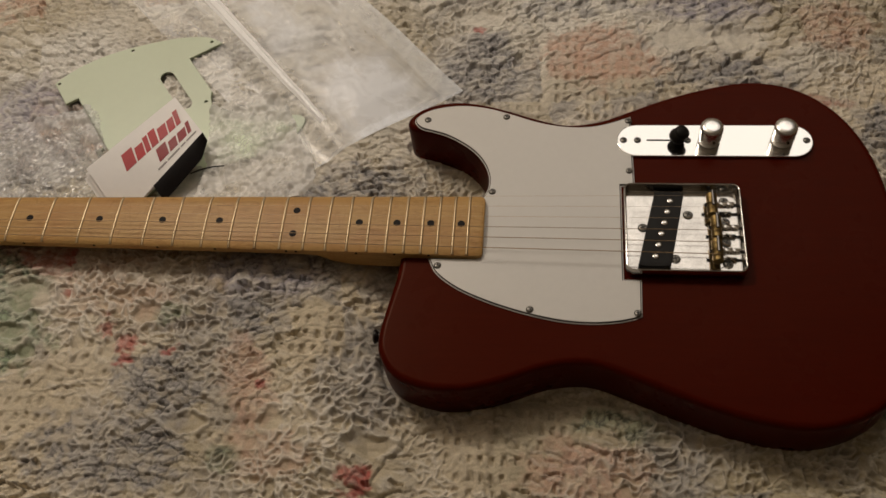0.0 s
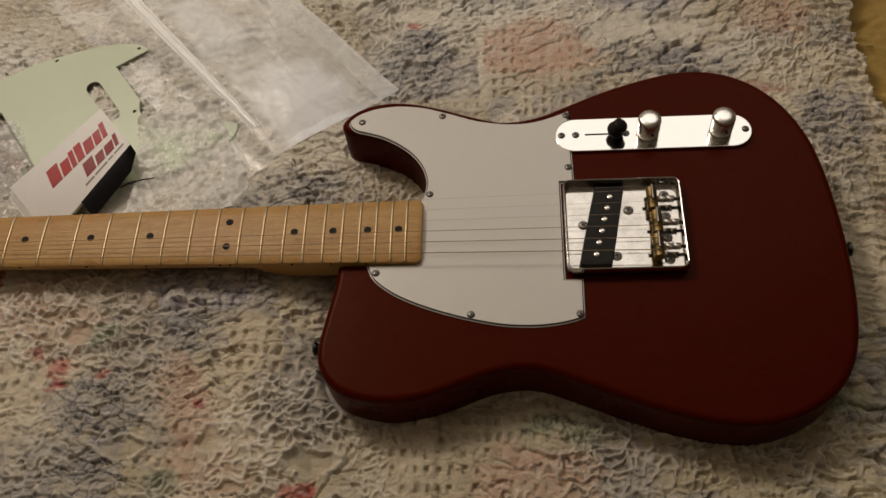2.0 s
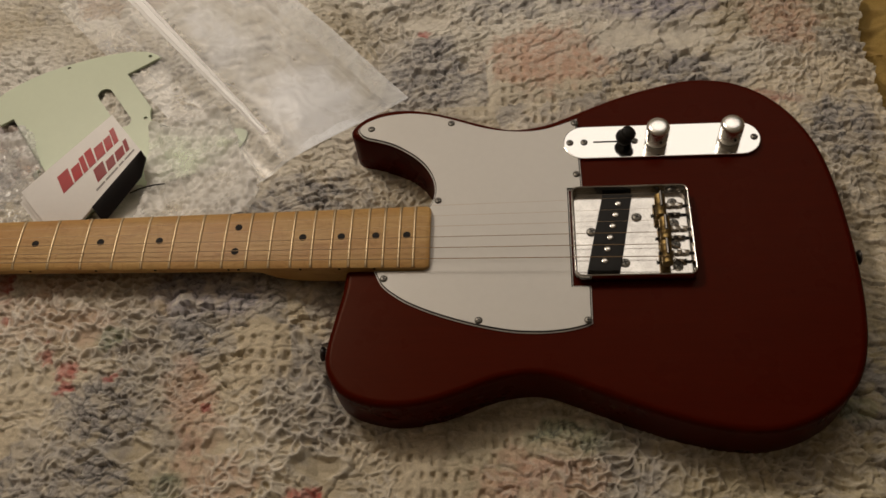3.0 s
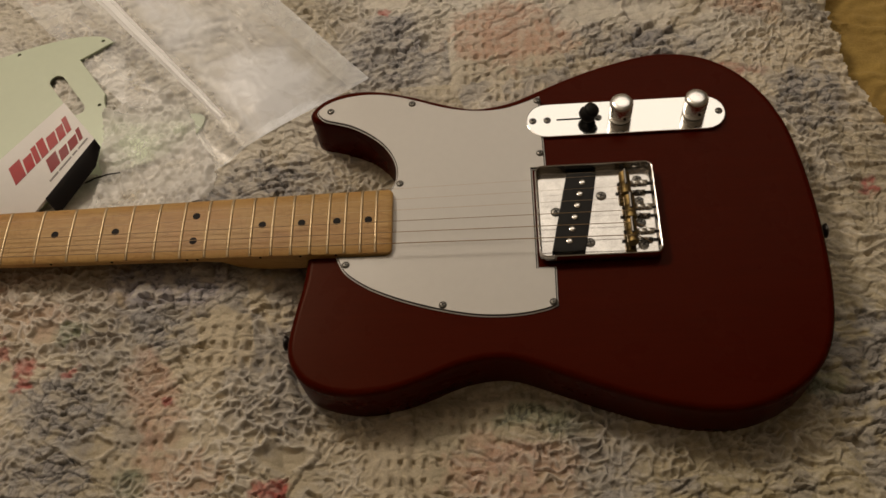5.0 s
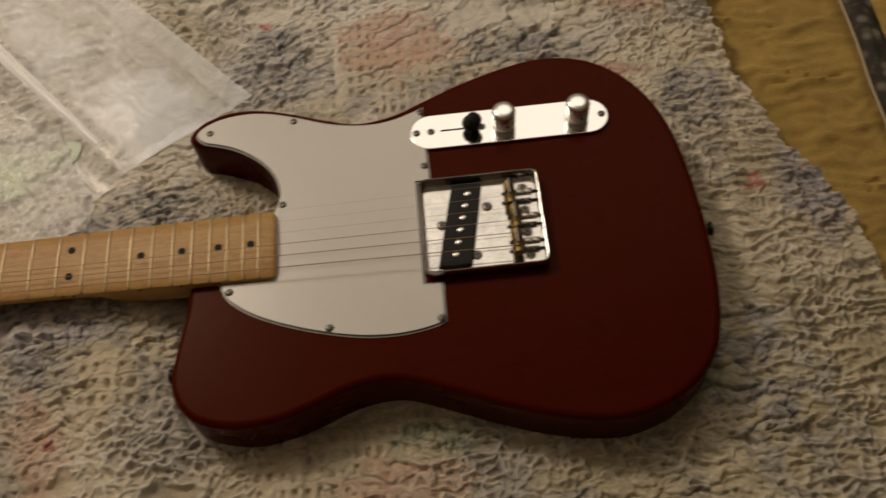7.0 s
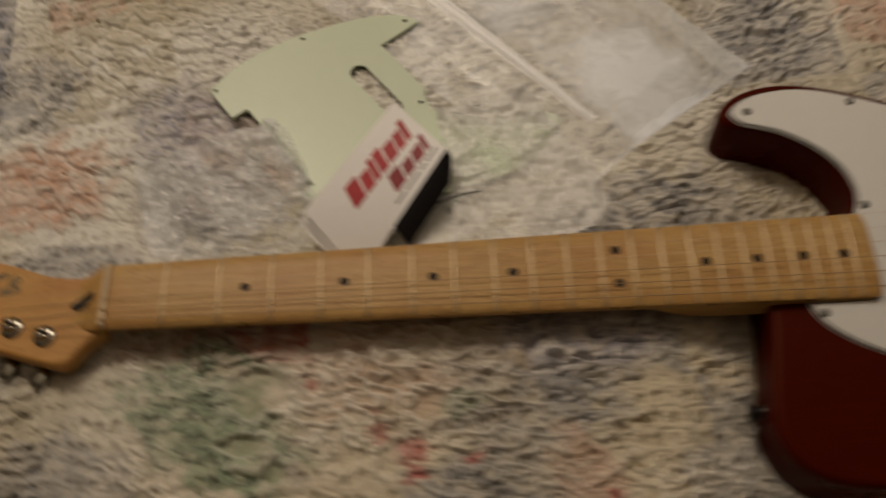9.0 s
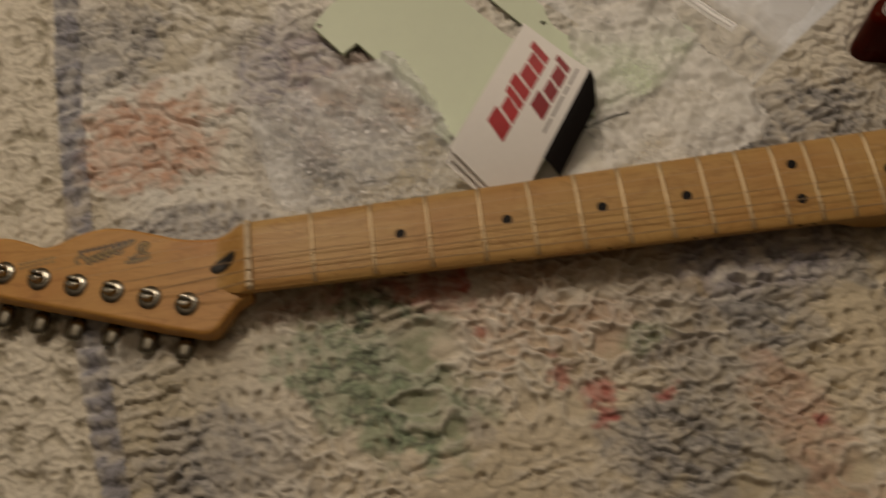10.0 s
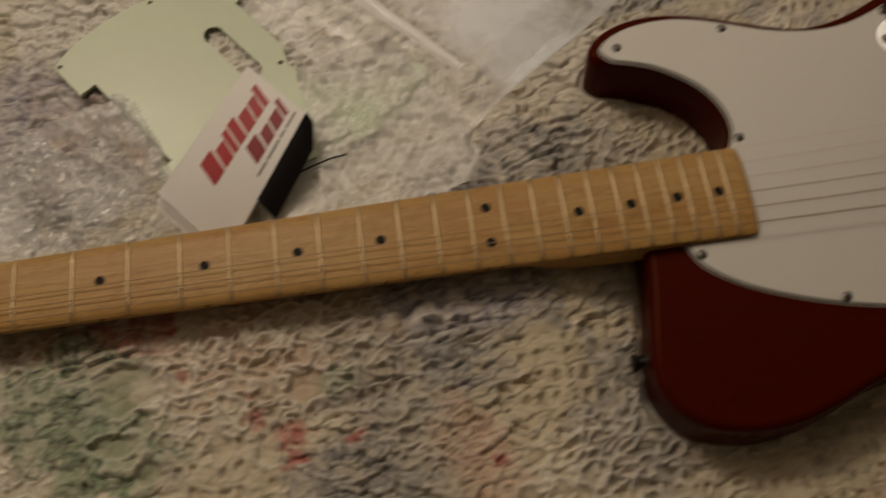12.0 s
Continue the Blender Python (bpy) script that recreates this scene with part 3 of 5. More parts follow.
    for x, y, hx, hy in ((-0.30, -0.085, 0.035, 0.03), (-0.17, -0.172, 0.045, 0.025), (-0.645, -0.065, 0.03, 0.03), (-0.53, -0.165, 0.05, 0.028), (-0.685, 0.155, 0.035, 0.03), (-0.50, -0.115, 0.035, 0.018), (-0.36, -0.165, 0.035, 0.02)):
        kind = np.maximum(kind, 0.8 * smooth(1.2, 0.8, np.hypot((px - x) / hx, (py - y) / hy) + 0.7 * grad_noise(px * 40, py * 40, 70)))
    ux, uy = (px + 0.5 * wx) * 2 * np.pi / 0.0088, (py + 0.5 * wy) * 2 * np.pi / 0.0125
    pits = smooth(-0.15, 0.55, np.cos(ux + 0.6 * grad_noise(px * 60, py * 60, 61))) * smooth(-0.45, 0.35, np.cos(uy + 0.6 * grad_noise(px * 60, py * 60, 62)))
    pits = pits * smooth(-0.30, 0.15, grad_noise(px * 95, py * 75, 64))
    crinkle = crinkle * (1 - 0.85 * kind) + kind * (0.0030 - 0.0034 * pits + 0.0009 * grad_noise(px * 90, py * 90, 65))
    # small eyelets with a lip, sprinkled over the cloth
    gap = grad_noise(qx * 72, qy * 165, 212)
    strewn = smooth(-0.25, 0.05, grad_noise(px * 17, py * 17, 213)) * (1 - 0.6 * share) * (1 - kind)
    slit = smooth(0.27, 0.36, gap) * strewn
    crinkle = crinkle * (1 - 0.7 * slit) - 0.0024 * slit + 0.0010 * smooth(0.14, 0.24, gap) * smooth(0.34, 0.26, gap) * strewn
    # wide smooth hollows with a raised rim
    h = grad_noise(qx * 27, qy * 36, 66) + 0.08 * grad_noise(px * 90, py * 90, 67) - 0.47
    for x, y, hx, hy in ((-0.554, -0.060, 0.023, 0.017), (-0.005, 0.25, 0.03, 0.02), (0.04, 0.245, 0.022, 0.016), (-0.566, -0.090, 0.014, 0.007), (-0.544, -0.106, 0.008, 0.009), (-0.503, -0.098, 0.005, 0.012), (-0.477, -0.104, 0.008, 0.011), (-0.450, -0.072, 0.012, 0.012),
                         (-0.402, -0.162, 0.022, 0.008), (-0.334, -0.160, 0.009, 0.012), (-0.262, -0.170, 0.020, 0.012), (-0.20, 0.278, 0.03, 0.013), (-0.755, 0.178, 0.016, 0.012)):
        h = np.maximum(h, 0.22 * (1 - np.hypot((px + 0.8 * wx - x) / hx, (py + 0.8 * wy - y) / hy) + 0.35 * grad_noise(px * 70, py * 70, 68)))
    hollow = smooth(-0.01, 0.07, h)
    rim = smooth(-0.07, -0.01, h) * (1 - hollow)
    crinkle = crinkle * (1 - hollow) + hollow * (-0.0004 + 0.0016 * grad_noise(px * 55, py * 55, 76) + 0.25 * puffs) + 0.0010 * rim
    crinkle *= np.clip(1.12 + 1.0 * grad_noise(px * 16, py * 16, 63), 0.70, 1.6)
    border = px - (-0.771 + 0.185 * (0.12 - py) * smooth(0.5, -0.5, py - 0.1) ** 0.8)  # beyond the sewn stripe: plain eyelet cloth
    on_stripe = np.abs(border) < 0.0085 + 0.0015 * grad_noise(py * 40, px * 0, 71)
    beyond = smooth(-0.006, -0.012, border)
    eyelet = smooth(0.10, 0.30, grad_noise(qx * 95, qy * 75, 72))
    plain = 0.0016 * small + 0.0020 * net + 0.0008 * fine - 0.0030 * eyelet
    crinkle = crinkle * (1 - beyond) + beyond * plain
    crinkle = np.where(on_stripe, 0.001 + 0.0046 * np.abs(np.sin(py * np.pi / 0.014 + 2.5 * grad_noise(px * 30, py * 30, 74))) + 0.35 * puffs + 0.0008 * fine, crinkle)
    # long pleats towards the hem
    crinkle = crinkle + 0.0035 * smooth(0.10, 0.20, px) * ridge(px * 14, py * 95 + 1.2 * grad_noise(px * 25, py * 25, 78), 79)
    pz = lie(px, py) + crinkle - 0.0030 - 0.002 * (1 - smooth(0.0, 0.08, seam))
    # pressed down by what lies on it
    under = inside(px, py, inset(BODY_LINE, 0.004))
    pz = np.where(inside(px, py, inset(BODY_LINE, -0.004)), np.minimum(pz, 0.0035 + 0.15 * (pz - 0.0035)), pz)
    pz = np.where(under, np.minimum(pz, -0.0015), pz)
    pz = np.where(inside(px, py, MINT_LINE), np.minimum(pz, mint_z(px, py) - 0.004), pz)
    hem = smooth(0.235, 0.268, us)[None, :] * np.ones_like(px)
    pz = pz - 0.004 * hem + 0.003 * hem * grad_noise(py * 60, px * 20, 75)

    # printed colours, with painted light: raised ridges paler, hollows and creases darker
    def tint(color, base, mask):
        return base * (1 - mask[..., None]) + np.array(color) * mask[..., None]
    petal = fractal(px * 55, py * 55, 81, 3)
    speck = grad_noise(px * 130, py * 130, 85)
    fleck = grad_noise(px * 260, py * 260, 89)
    # less print on the ridge tops, so they come out lighter
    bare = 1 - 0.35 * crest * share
    # light falloff painted into the base: whiter at far left, yellower at near right
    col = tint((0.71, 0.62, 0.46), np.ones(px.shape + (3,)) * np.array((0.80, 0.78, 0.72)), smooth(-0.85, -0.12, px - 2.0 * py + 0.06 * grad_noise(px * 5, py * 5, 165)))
    col = tint((0.49, 0.425, 0.295), col, 0.8 * smooth(-0.1, 0.5, grad_noise(px * 9, py * 9, 86)))
    # the dim warm near right corner, put into the cloth as an olive tint
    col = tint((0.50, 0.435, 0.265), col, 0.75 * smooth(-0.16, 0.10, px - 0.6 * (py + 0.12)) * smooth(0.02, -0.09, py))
    hue = pick[..., 3]
    GREY, LILAC, SALMON, ROSE, GREEN = (0.342, 0.336, 0.345), (0.38, 0.36, 0.42), (0.615, 0.395, 0.29), (0.47, 0.195, 0.147), (0.27, 0.352, 0.228)
    for low, high, color, much in ((0.0, 0.16, GREY, 0.6), (0.16, 0.26, SALMON, 0.6), (0.24, 0.40, (0.50, 0.44, 0.31), 0.6)):
        chosen = ((hue >= low) & (hue < high)) * 1.0
        col = tint(color, col, bare * chosen * smooth(-0.4, 0.2, petal + 0.25 * fleck) * much)
    col = tint(GREY, col, bare * 0.45 * smooth(0.16, 0.34, grad_noise(px * 15, py * 15, 87)) * smooth(-0.35, 0.15, petal + 0.4 * fleck))
    # the grey at (-0.285, 0.060) darkens the cloth between neck and horn
    for color, much, spots in ((GREY, 0.85, ((-0.392, -0.078, 0.045, 0.028), (-0.422, -0.130, 0.040, 0.028), (-0.454, -0.185, 0.060, 0.035), (-0.272, -0.126, 0.03, 0.035), (-0.036, -0.175, 0.022, 0.045), (-0.672, -0.118, 0.045, 0.035),
                (-0.747, 0.190, 0.036, 0.034), (-0.695, 0.042, 0.04, 0.014), (-0.197, 0.215, 0.04, 0.045), (0.05, 0.20, 0.05, 0.02), (0.165, 0.13, 0.03, 0.035), (-0.285, 0.060, 0.05, 0.028), (-0.60, 0.085, 0.05, 0.035), (-0.345, 0.045, 0.03, 0.015))),
            (LILAC, 0.8, ((-0.357, -0.033, 0.050, 0.020), (-0.625, 0.150, 0.035, 0.035), (0.02, 0.290, 0.06, 0.018), (0.245, 0.03, 0.028, 0.04))),
            (SALMON, 1.0, ((-0.724, 0.108, 0.046, 0.034),)),
            (SALMON, 0.85, ((-0.095, -0.182, 0.042, 0.026), (-0.085, 0.228, 0.055, 0.036))),
            (SALMON, 0.75, ((-0.366, -0.112, 0.018, 0.022), (-0.35, -0.142, 0.018, 0.028), (0.135, 0.261, 0.03, 0.03), (-0.329, -0.185, 0.03, 0.018))),
            (SALMON, 0.65, ((-0.505, -0.055, 0.028, 0.024), (-0.49, -0.022, 0.03, 0.012), (-0.455, -0.06, 0.02, 0.015))),
            (ROSE, 0.9, ((-0.578, -0.026, 0.055, 0.016), (0.10, 0.168, 0.03, 0.008))),
            (GREEN, 0.95, ((-0.592, -0.062, 0.042, 0.038), (-0.565, -0.095, 0.032, 0.030), (-0.434, -0.071, 0.013, 0.008))), (GREEN, 0.6, ((-0.077, -0.145, 0.03, 0.014), (-0.365, -0.19, 0.013, 0.010), (0.127, -0.127, 0.013, 0.009)))):
        for x, y, sx, sy in spots:
            d = np.hypot((px - x) / sx, (py - y) / sy) + 0.7 * petal
            col = tint(color, col, bare * much * smooth(1.3, 0.85, d) * (0.55 + 0.45 * smooth(-0.35, 0.2, speck + petal + 0.5 * fleck)))
    for x, y, sx, sy in ((-0.01, 0.25, 0.035, 0.022), (0.045, 0.245, 0.025, 0.02), (-0.20, 0.278, 0.04, 0.018), (0.10, 0.215, 0.03, 0.02), (-0.155, 0.25, 0.02, 0.03)):
        col = tint((0.74, 0.70, 0.61), col, 0.8 * smooth(1.3, 0.7, np.hypot((px - x) / sx, (py - y) / sy) + 0.8 * petal))
    for x, y, r in ((-0.482, -0.084, 0.0105), (-0.462, -0.101, 0.012), (-0.426, -0.105, 0.007), (-0.523, -0.057, 0.006), (-0.529, -0.024, 0.010), (-0.267, -0.200, 0.013), (-0.20, 0.262, 0.006), (0.198, 0.04, 0.009), (-0.345, -0.13, 0.004)):
        d = np.hypot(px - x, (py - y) * 0.9) / r + 1.1 * petal + 0.7 * speck + 0.5 * fleck
        col = tint((0.47, 0.05, 0.045), col, 0.85 * bare * smooth(1.0, 0.3, d))
    # shading in the colour: hollow floors and pits darker, crests, lips and rims paler
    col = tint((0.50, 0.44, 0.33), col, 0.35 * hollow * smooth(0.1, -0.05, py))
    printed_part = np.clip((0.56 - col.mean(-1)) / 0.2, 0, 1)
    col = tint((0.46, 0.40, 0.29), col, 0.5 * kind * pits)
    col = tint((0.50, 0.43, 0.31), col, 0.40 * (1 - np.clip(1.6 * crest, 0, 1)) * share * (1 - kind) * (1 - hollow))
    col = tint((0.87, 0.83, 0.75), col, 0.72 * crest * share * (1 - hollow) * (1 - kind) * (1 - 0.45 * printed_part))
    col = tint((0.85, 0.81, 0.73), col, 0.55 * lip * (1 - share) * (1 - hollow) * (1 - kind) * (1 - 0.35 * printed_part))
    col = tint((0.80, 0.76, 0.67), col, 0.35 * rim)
    col = tint((0.33, 0.335, 0.40), col, on_stripe * (0.35 + 0.5 * smooth(-0.3, 0.3, petal + speck)))
    col = tint((0.74, 0.69, 0.58), col, beyond * 0.9)
    # painted shade in the eyelet holes
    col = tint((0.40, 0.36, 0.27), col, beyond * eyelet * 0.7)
    col = np.clip(col, 0.01, 0.9)
    # shade painted into the creases, plus drawn print veins, darkest in blue and green parts
    dark_line = np.maximum(crease * (1 - 0.6 * share), 0.8 * smooth(0.11, 0.03, np.abs(grad_noise(qx * 120, qy * 150, 162))))
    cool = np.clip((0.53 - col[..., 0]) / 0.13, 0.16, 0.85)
    col = tint((0.085, 0.08, 0.075), col, np.clip(dark_line, 0, 1) * cool * (1 - beyond) * (1 - hollow) * smooth(-0.40, 0.0, petal + 0.5 * speck))
    root = thing("quilt", (-0.3, 0.0, -0.01), "crinkled cream patchwork cotton quilt with faded blue, pink and green print", "quilt")
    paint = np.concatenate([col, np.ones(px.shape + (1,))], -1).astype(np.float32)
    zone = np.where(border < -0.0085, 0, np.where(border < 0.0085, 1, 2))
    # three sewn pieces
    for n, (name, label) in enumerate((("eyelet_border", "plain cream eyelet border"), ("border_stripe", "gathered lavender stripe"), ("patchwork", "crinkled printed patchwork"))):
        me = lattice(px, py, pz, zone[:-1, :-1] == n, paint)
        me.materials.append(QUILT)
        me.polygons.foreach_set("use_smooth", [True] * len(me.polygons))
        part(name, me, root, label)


def blanket():
    xs = np.concatenate([np.linspace(-1.15, 0.15, 14)[:-1], np.arange(0.15, 0.50, 0.003), np.linspace(0.50, 0.95, 8)[1:]])
    ys = np.concatenate([np.linspace(-0.8, -0.1, 10)[:-1], np.arange(-0.1, 0.42, 0.003), np.linspace(0.42, 0.95, 10)[1:]])
    px, py = np.meshgrid(xs, ys)
    fold = np.abs(grad_noise(px * 26 + 2 * grad_noise(px * 9, py * 9, 91), py * 85 + 1.5 * grad_noise(px * 24, py * 24, 92), 93))
    pz = -0.024 + 0.010 * fold * smooth(0.1, 0.2, px) + 0.003 * np.abs(grad_noise(px * 70, py * 180, 97)) * smooth(0.1, 0.2, px) + 0.005 * grad_noise(px * 7, py * 7, 94)
    pz += 0.012 * np.exp(-((px - 0.375) / 0.03) ** 2)
    root = thing("blanket", (0.3, 0.1, -0.03), "olive plush blanket with a dark floral braid, spread under the quilt", "blanket")
    me = lattice(px, py, pz)
    part("cloth", finish(me, OLIVE, 80), root)
    v, w = np.meshgrid(np.linspace(-0.6, 0.75, 420), np.linspace(-1, 1, 14))
    bx = 0.335 + 0.055 * (v - 0.02) * 0.35 + 0.014 * w + 0.004 * grad_noise(v * 14, v * 0, 95)
    bz = -0.012 + 0.006 * (1 - w * w) + 0.002 * grad_noise(v * 70, w * 2, 96)
    part("braid", finish(lattice(bx, v, bz), BRAID, 80), root, "dark floral braid")
    line = [(0.3205 + 0.01925 * (y - 0.02) + 0.004 * float(grad_noise(np.array([y * 14]), np.array([0.0]), 95)[0]), y, -0.008) for y in np.linspace(-0.6, 0.75, 150)]
    part("piping", mesh_of("piping", tube(line, 0.0013, 6), PIPING), root, "thin pale piping")


blanket()
bed = thing("bed", (0, 0, FLOOR_Z), "bed with a plain mattress under the blanket", "bed")
part("mattress", box_mesh("mattress", TICKING, -1.15, 0.95, -0.8, 0.95, -0.27, -0.034, 0.03), bed)
part("base", box_mesh("base", FLOOR_WOOD, -1.12, 0.92, -0.77, 0.92, FLOOR_Z, -0.27, 0.01), bed, "brown wooden bed base")
quilt()

# ---- the guitar ----
guitar = thing("electric_guitar", (-0.06, 0, 0), "red electric guitar with white pickguard and maple neck, lying flat", "guitar")
body = part("body", mesh_of("body", slab(BODY_LINE, 0.0, Z_TOP, 0.0052, 7, 0.0030), RED, 50), guitar, "satin red stained solid wood body")


def cross_screw(r, name="screw"):
    """A domed screw head, its seat at z = 0; cross_mark lays the cross on it."""
    bm = turned([(r, 0.0), (r, 0.0003), (r * 0.8, r * 0.32), (r * 0.45, r * 0.42)], 14)
    me = mesh_of(name, bm, SCREW_METAL)
    return me


def cross_mark(r, name="slot"):
    # a raised black cross drawn for the dark of the recess
    bm = bmesh.new()
    for ang in (0.5, 0.5 + math.pi / 2):
        c, s = math.cos(ang), math.sin(ang)
        vs = [bm.verts.new((x * c - y * s, x * s + y * c, z)) for z in (r * 0.36, r * 0.47) for x, y in ((-r * 0.55, -r * 0.1), (r * 0.55, -r * 0.1), (r * 0.55, r * 0.1), (-r * 0.55, r * 0.1))]
        for f in ((0, 3, 2, 1), (4, 5, 6, 7), (0, 1, 5, 4), (1, 2, 6, 5), (2, 3, 7, 6), (3, 0, 4, 7)):
            bm.faces.new([vs[k] for k in f])
    return mesh_of(name, bm, BLACK_PLASTIC)


SCREW, SLOT = cross_screw(0.0030), cross_mark(0.0030)
BIG_SCREW, BIG_SLOT = cross_screw(0.0040), cross_mark(0.0040)


def put_screws(places, z, parent, big=False):
    for k, (x, y) in enumerate(places):
        s = part("screw", BIG_SCREW if big else SCREW, parent, "", (x, y, z), pose(0, 0, 0, 0, 0, 37 * k))
        part("screw_slot", BIG_SLOT if big else SLOT, s, "", (x, y, z))


def pickguard(parent, line, z, top, mid, low):
    g = part("pickguard", mesh_of("pickguard", slab(inset(line, 0.0014), z + 0.0015, z + 0.0023, 0.0), top, 30), parent, "white three-ply plastic pickguard")
    part("black_ply", mesh_of("black_ply", slab(inset(line, 0.0007), z + 0.0008, z + 0.0015), mid, 30), g, "black middle ply")
    part("back_ply", mesh_of("back_ply", slab(line, z + 0.0001, z + 0.0008), low, 30), g, "white bottom ply")
    return g


guard = pickguard(guitar, GUARD_LINE, Z_TOP, WHITE_PLASTIC, BLACK_PLASTIC, WHITE_PLASTIC)
put_screws(GUARD_SCREWS, Z_TOP + 0.0022, guard)

# control plate, switch and knobs
plate = part("control_plate", mesh_of("control_plate", slab(oval(0.0045, 0.0892, 0.0625, 0.0163, 12), Z_TOP + 0.0002, Z_TOP + 0.0026, 0.0006, 2), CHROME, 40), guitar, "brushed chrome control plate")
Z_PLATE = Z_TOP + 0.0026
put_screws([(-0.0690, 0.0892), (0.0780, 0.0895)], Z_PLATE, plate)
put_screws([(-0.0575, 0.0892), (-0.0170, 0.0892)], Z_PLATE, plate)
# a black strip drawn for the dark of the open slot
part("switch_slot", mesh_of("switch_slot", slab(oval(-0.037, 0.0892, 0.0125, 0.0007, 4), Z_PLATE - 0.0003, Z_PLATE + 0.0002), BLACK_PLASTIC), plate, "dark narrow slot")
switch = part("switch_lever", mesh_of("switch_lever", tube([(-0.027, 0.0892, Z_PLATE - 0.001), (-0.0255, 0.0892, Z_PLATE + 0.006)], 0.0016), DARK_METAL), guitar, "selector switch lever")
tip = turned([(0.0, 0.0), (0.0052, 0.0002), (0.0068, 0.0014), (0.0072, 0.0040), (0.0064, 0.0062), (0.0058, 0.0078), (0.0062, 0.0096), (0.0060, 0.0116), (0.0040, 0.0130), (0.0, 0.0134)], 24)
part("switch_tip", mesh_of("switch_tip", tip, BLACK_PLASTIC, 60), switch, "black plastic switch tip", (-0.0270, 0.0885, Z_PLATE + 0.0035), pose(0, 0, 0, 6, 24, 0))


def knob(x, y):
    prof = [(0.0088, 0.0), (0.0090, 0.0004), (0.0090, 0.0042), (0.0084, 0.0046), (0.0084, 0.0054), (0.0092, 0.0058)]
    prof += [(0.0092, 0.0150), (0.0091, 0.0164), (0.0087, 0.0174), (0.0078, 0.0182), (0.0060, 0.0188), (0.0035, 0.0191), (0.0, 0.0192)]
    n = 48
    rings = []
    for r, z in prof:
        ridge = 0.00025 if 0.0055 < z < 0.0140 else 0.0
        rings.append([((r - ridge * (k % 2)) * math.cos(2 * math.pi * k / n) if r else 1e-5 * math.cos(k), (r - ridge * (k % 2)) * math.sin(2 * math.pi * k / n) if r else 1e-5 * math.sin(k), z) for k in range(n)])
    kn = part("knob", mesh_of("knob", stacked(rings), KNOB_METAL, 40), guitar, "domed satin nickel knob with a knurled side", (x, y, Z_PLATE + 0.0006))
    part("set_screw", mesh_of("set_screw", turned([(0.0011, 0.0), (0.0011, 0.0012)], 8), DARK_METAL), kn, "", (x + 0.002, y - 0.0088, Z_PLATE + 0.0085), pose(0, 0, 0, 90, 0, 0))


knob(0.0005, 0.0892)
knob(0.0585, 0.0895)


# bridge
def tray():
    line = rounded_box(-0.0705, 0.0195, -0.0405, 0.0405, 0.0060, 6)

    def high(x):
        return Z_TOP + 0.0105
    def ring(d, z):
        return [(x, y, z) for x, y in inset(line, d)]
    def rim(d, off):
        return [(x, y, high(x) + off) for x, y in inset(line, d)]
    rings = [ring(0.0012, Z_TOP + 0.0001), ring(0.0003, Z_TOP + 0.0008), ring(0, Z_TOP + 0.002), rim(0, -0.0008), rim(0.0003, -0.0002), rim(0.0008, 0), rim(0.0013, -0.0002), rim(0.0016, -0.0008), ring(0.0017, Z_TOP + 0.0026), ring(0.0024, Z_TOP + 0.0017), ring(0.0028, Z_TOP + 0.0017)]
    return stacked(rings)


bridge = part("bridge_plate", mesh_of("bridge_plate", tray(), TRAY_STEEL, 40), guitar, "polished steel bridge tray with raised sides")
Z_BED = Z_TOP + 0.0017
put_screws([(-0.0560, 0.0030), (-0.0208, 0.0155), (-0.0325, -0.0250)], Z_BED, bridge, True)
put_screws([(0.0070, 0.0090), (0.0065, -0.0100), (0.0075, 0.0285), (0.0065, -0.0290)], Z_BED, bridge, True)
pickup_turn = math.atan2(52.0, 13.5)
pickup = part("pickup", mesh_of("pickup", slab(spline(mm([(-52.5, -33.5), (-59.5, -32.5), (-60, -28.5), (-47, 30.5), (-44.5, 35), (-30, 35.5), (-24.5, 34), (-24, 30.5), (-35.5, -28.5), (-38.5, -33)]), 3), Z_BED - 0.001, Z_BED + 0.0034, 0.0006, 2), BLACK_PLASTIC), guitar, "slanted black bridge pickup")
POLE = mesh_of("pole_piece", turned([(0.0024, 0.0), (0.0024, 0.0006), (0.0019, 0.0009), (0.0, 0.0009)], 14), POLISHED)
for k in range(6):
    part("pole_piece", POLE, pickup, "steel pole piece" if k == 0 else "", (-0.0410 + (k - 2.5) * 0.0106 * math.cos(pickup_turn), 0.0008 + (k - 2.5) * 0.0106 * math.sin(pickup_turn), Z_BED + 0.0034))


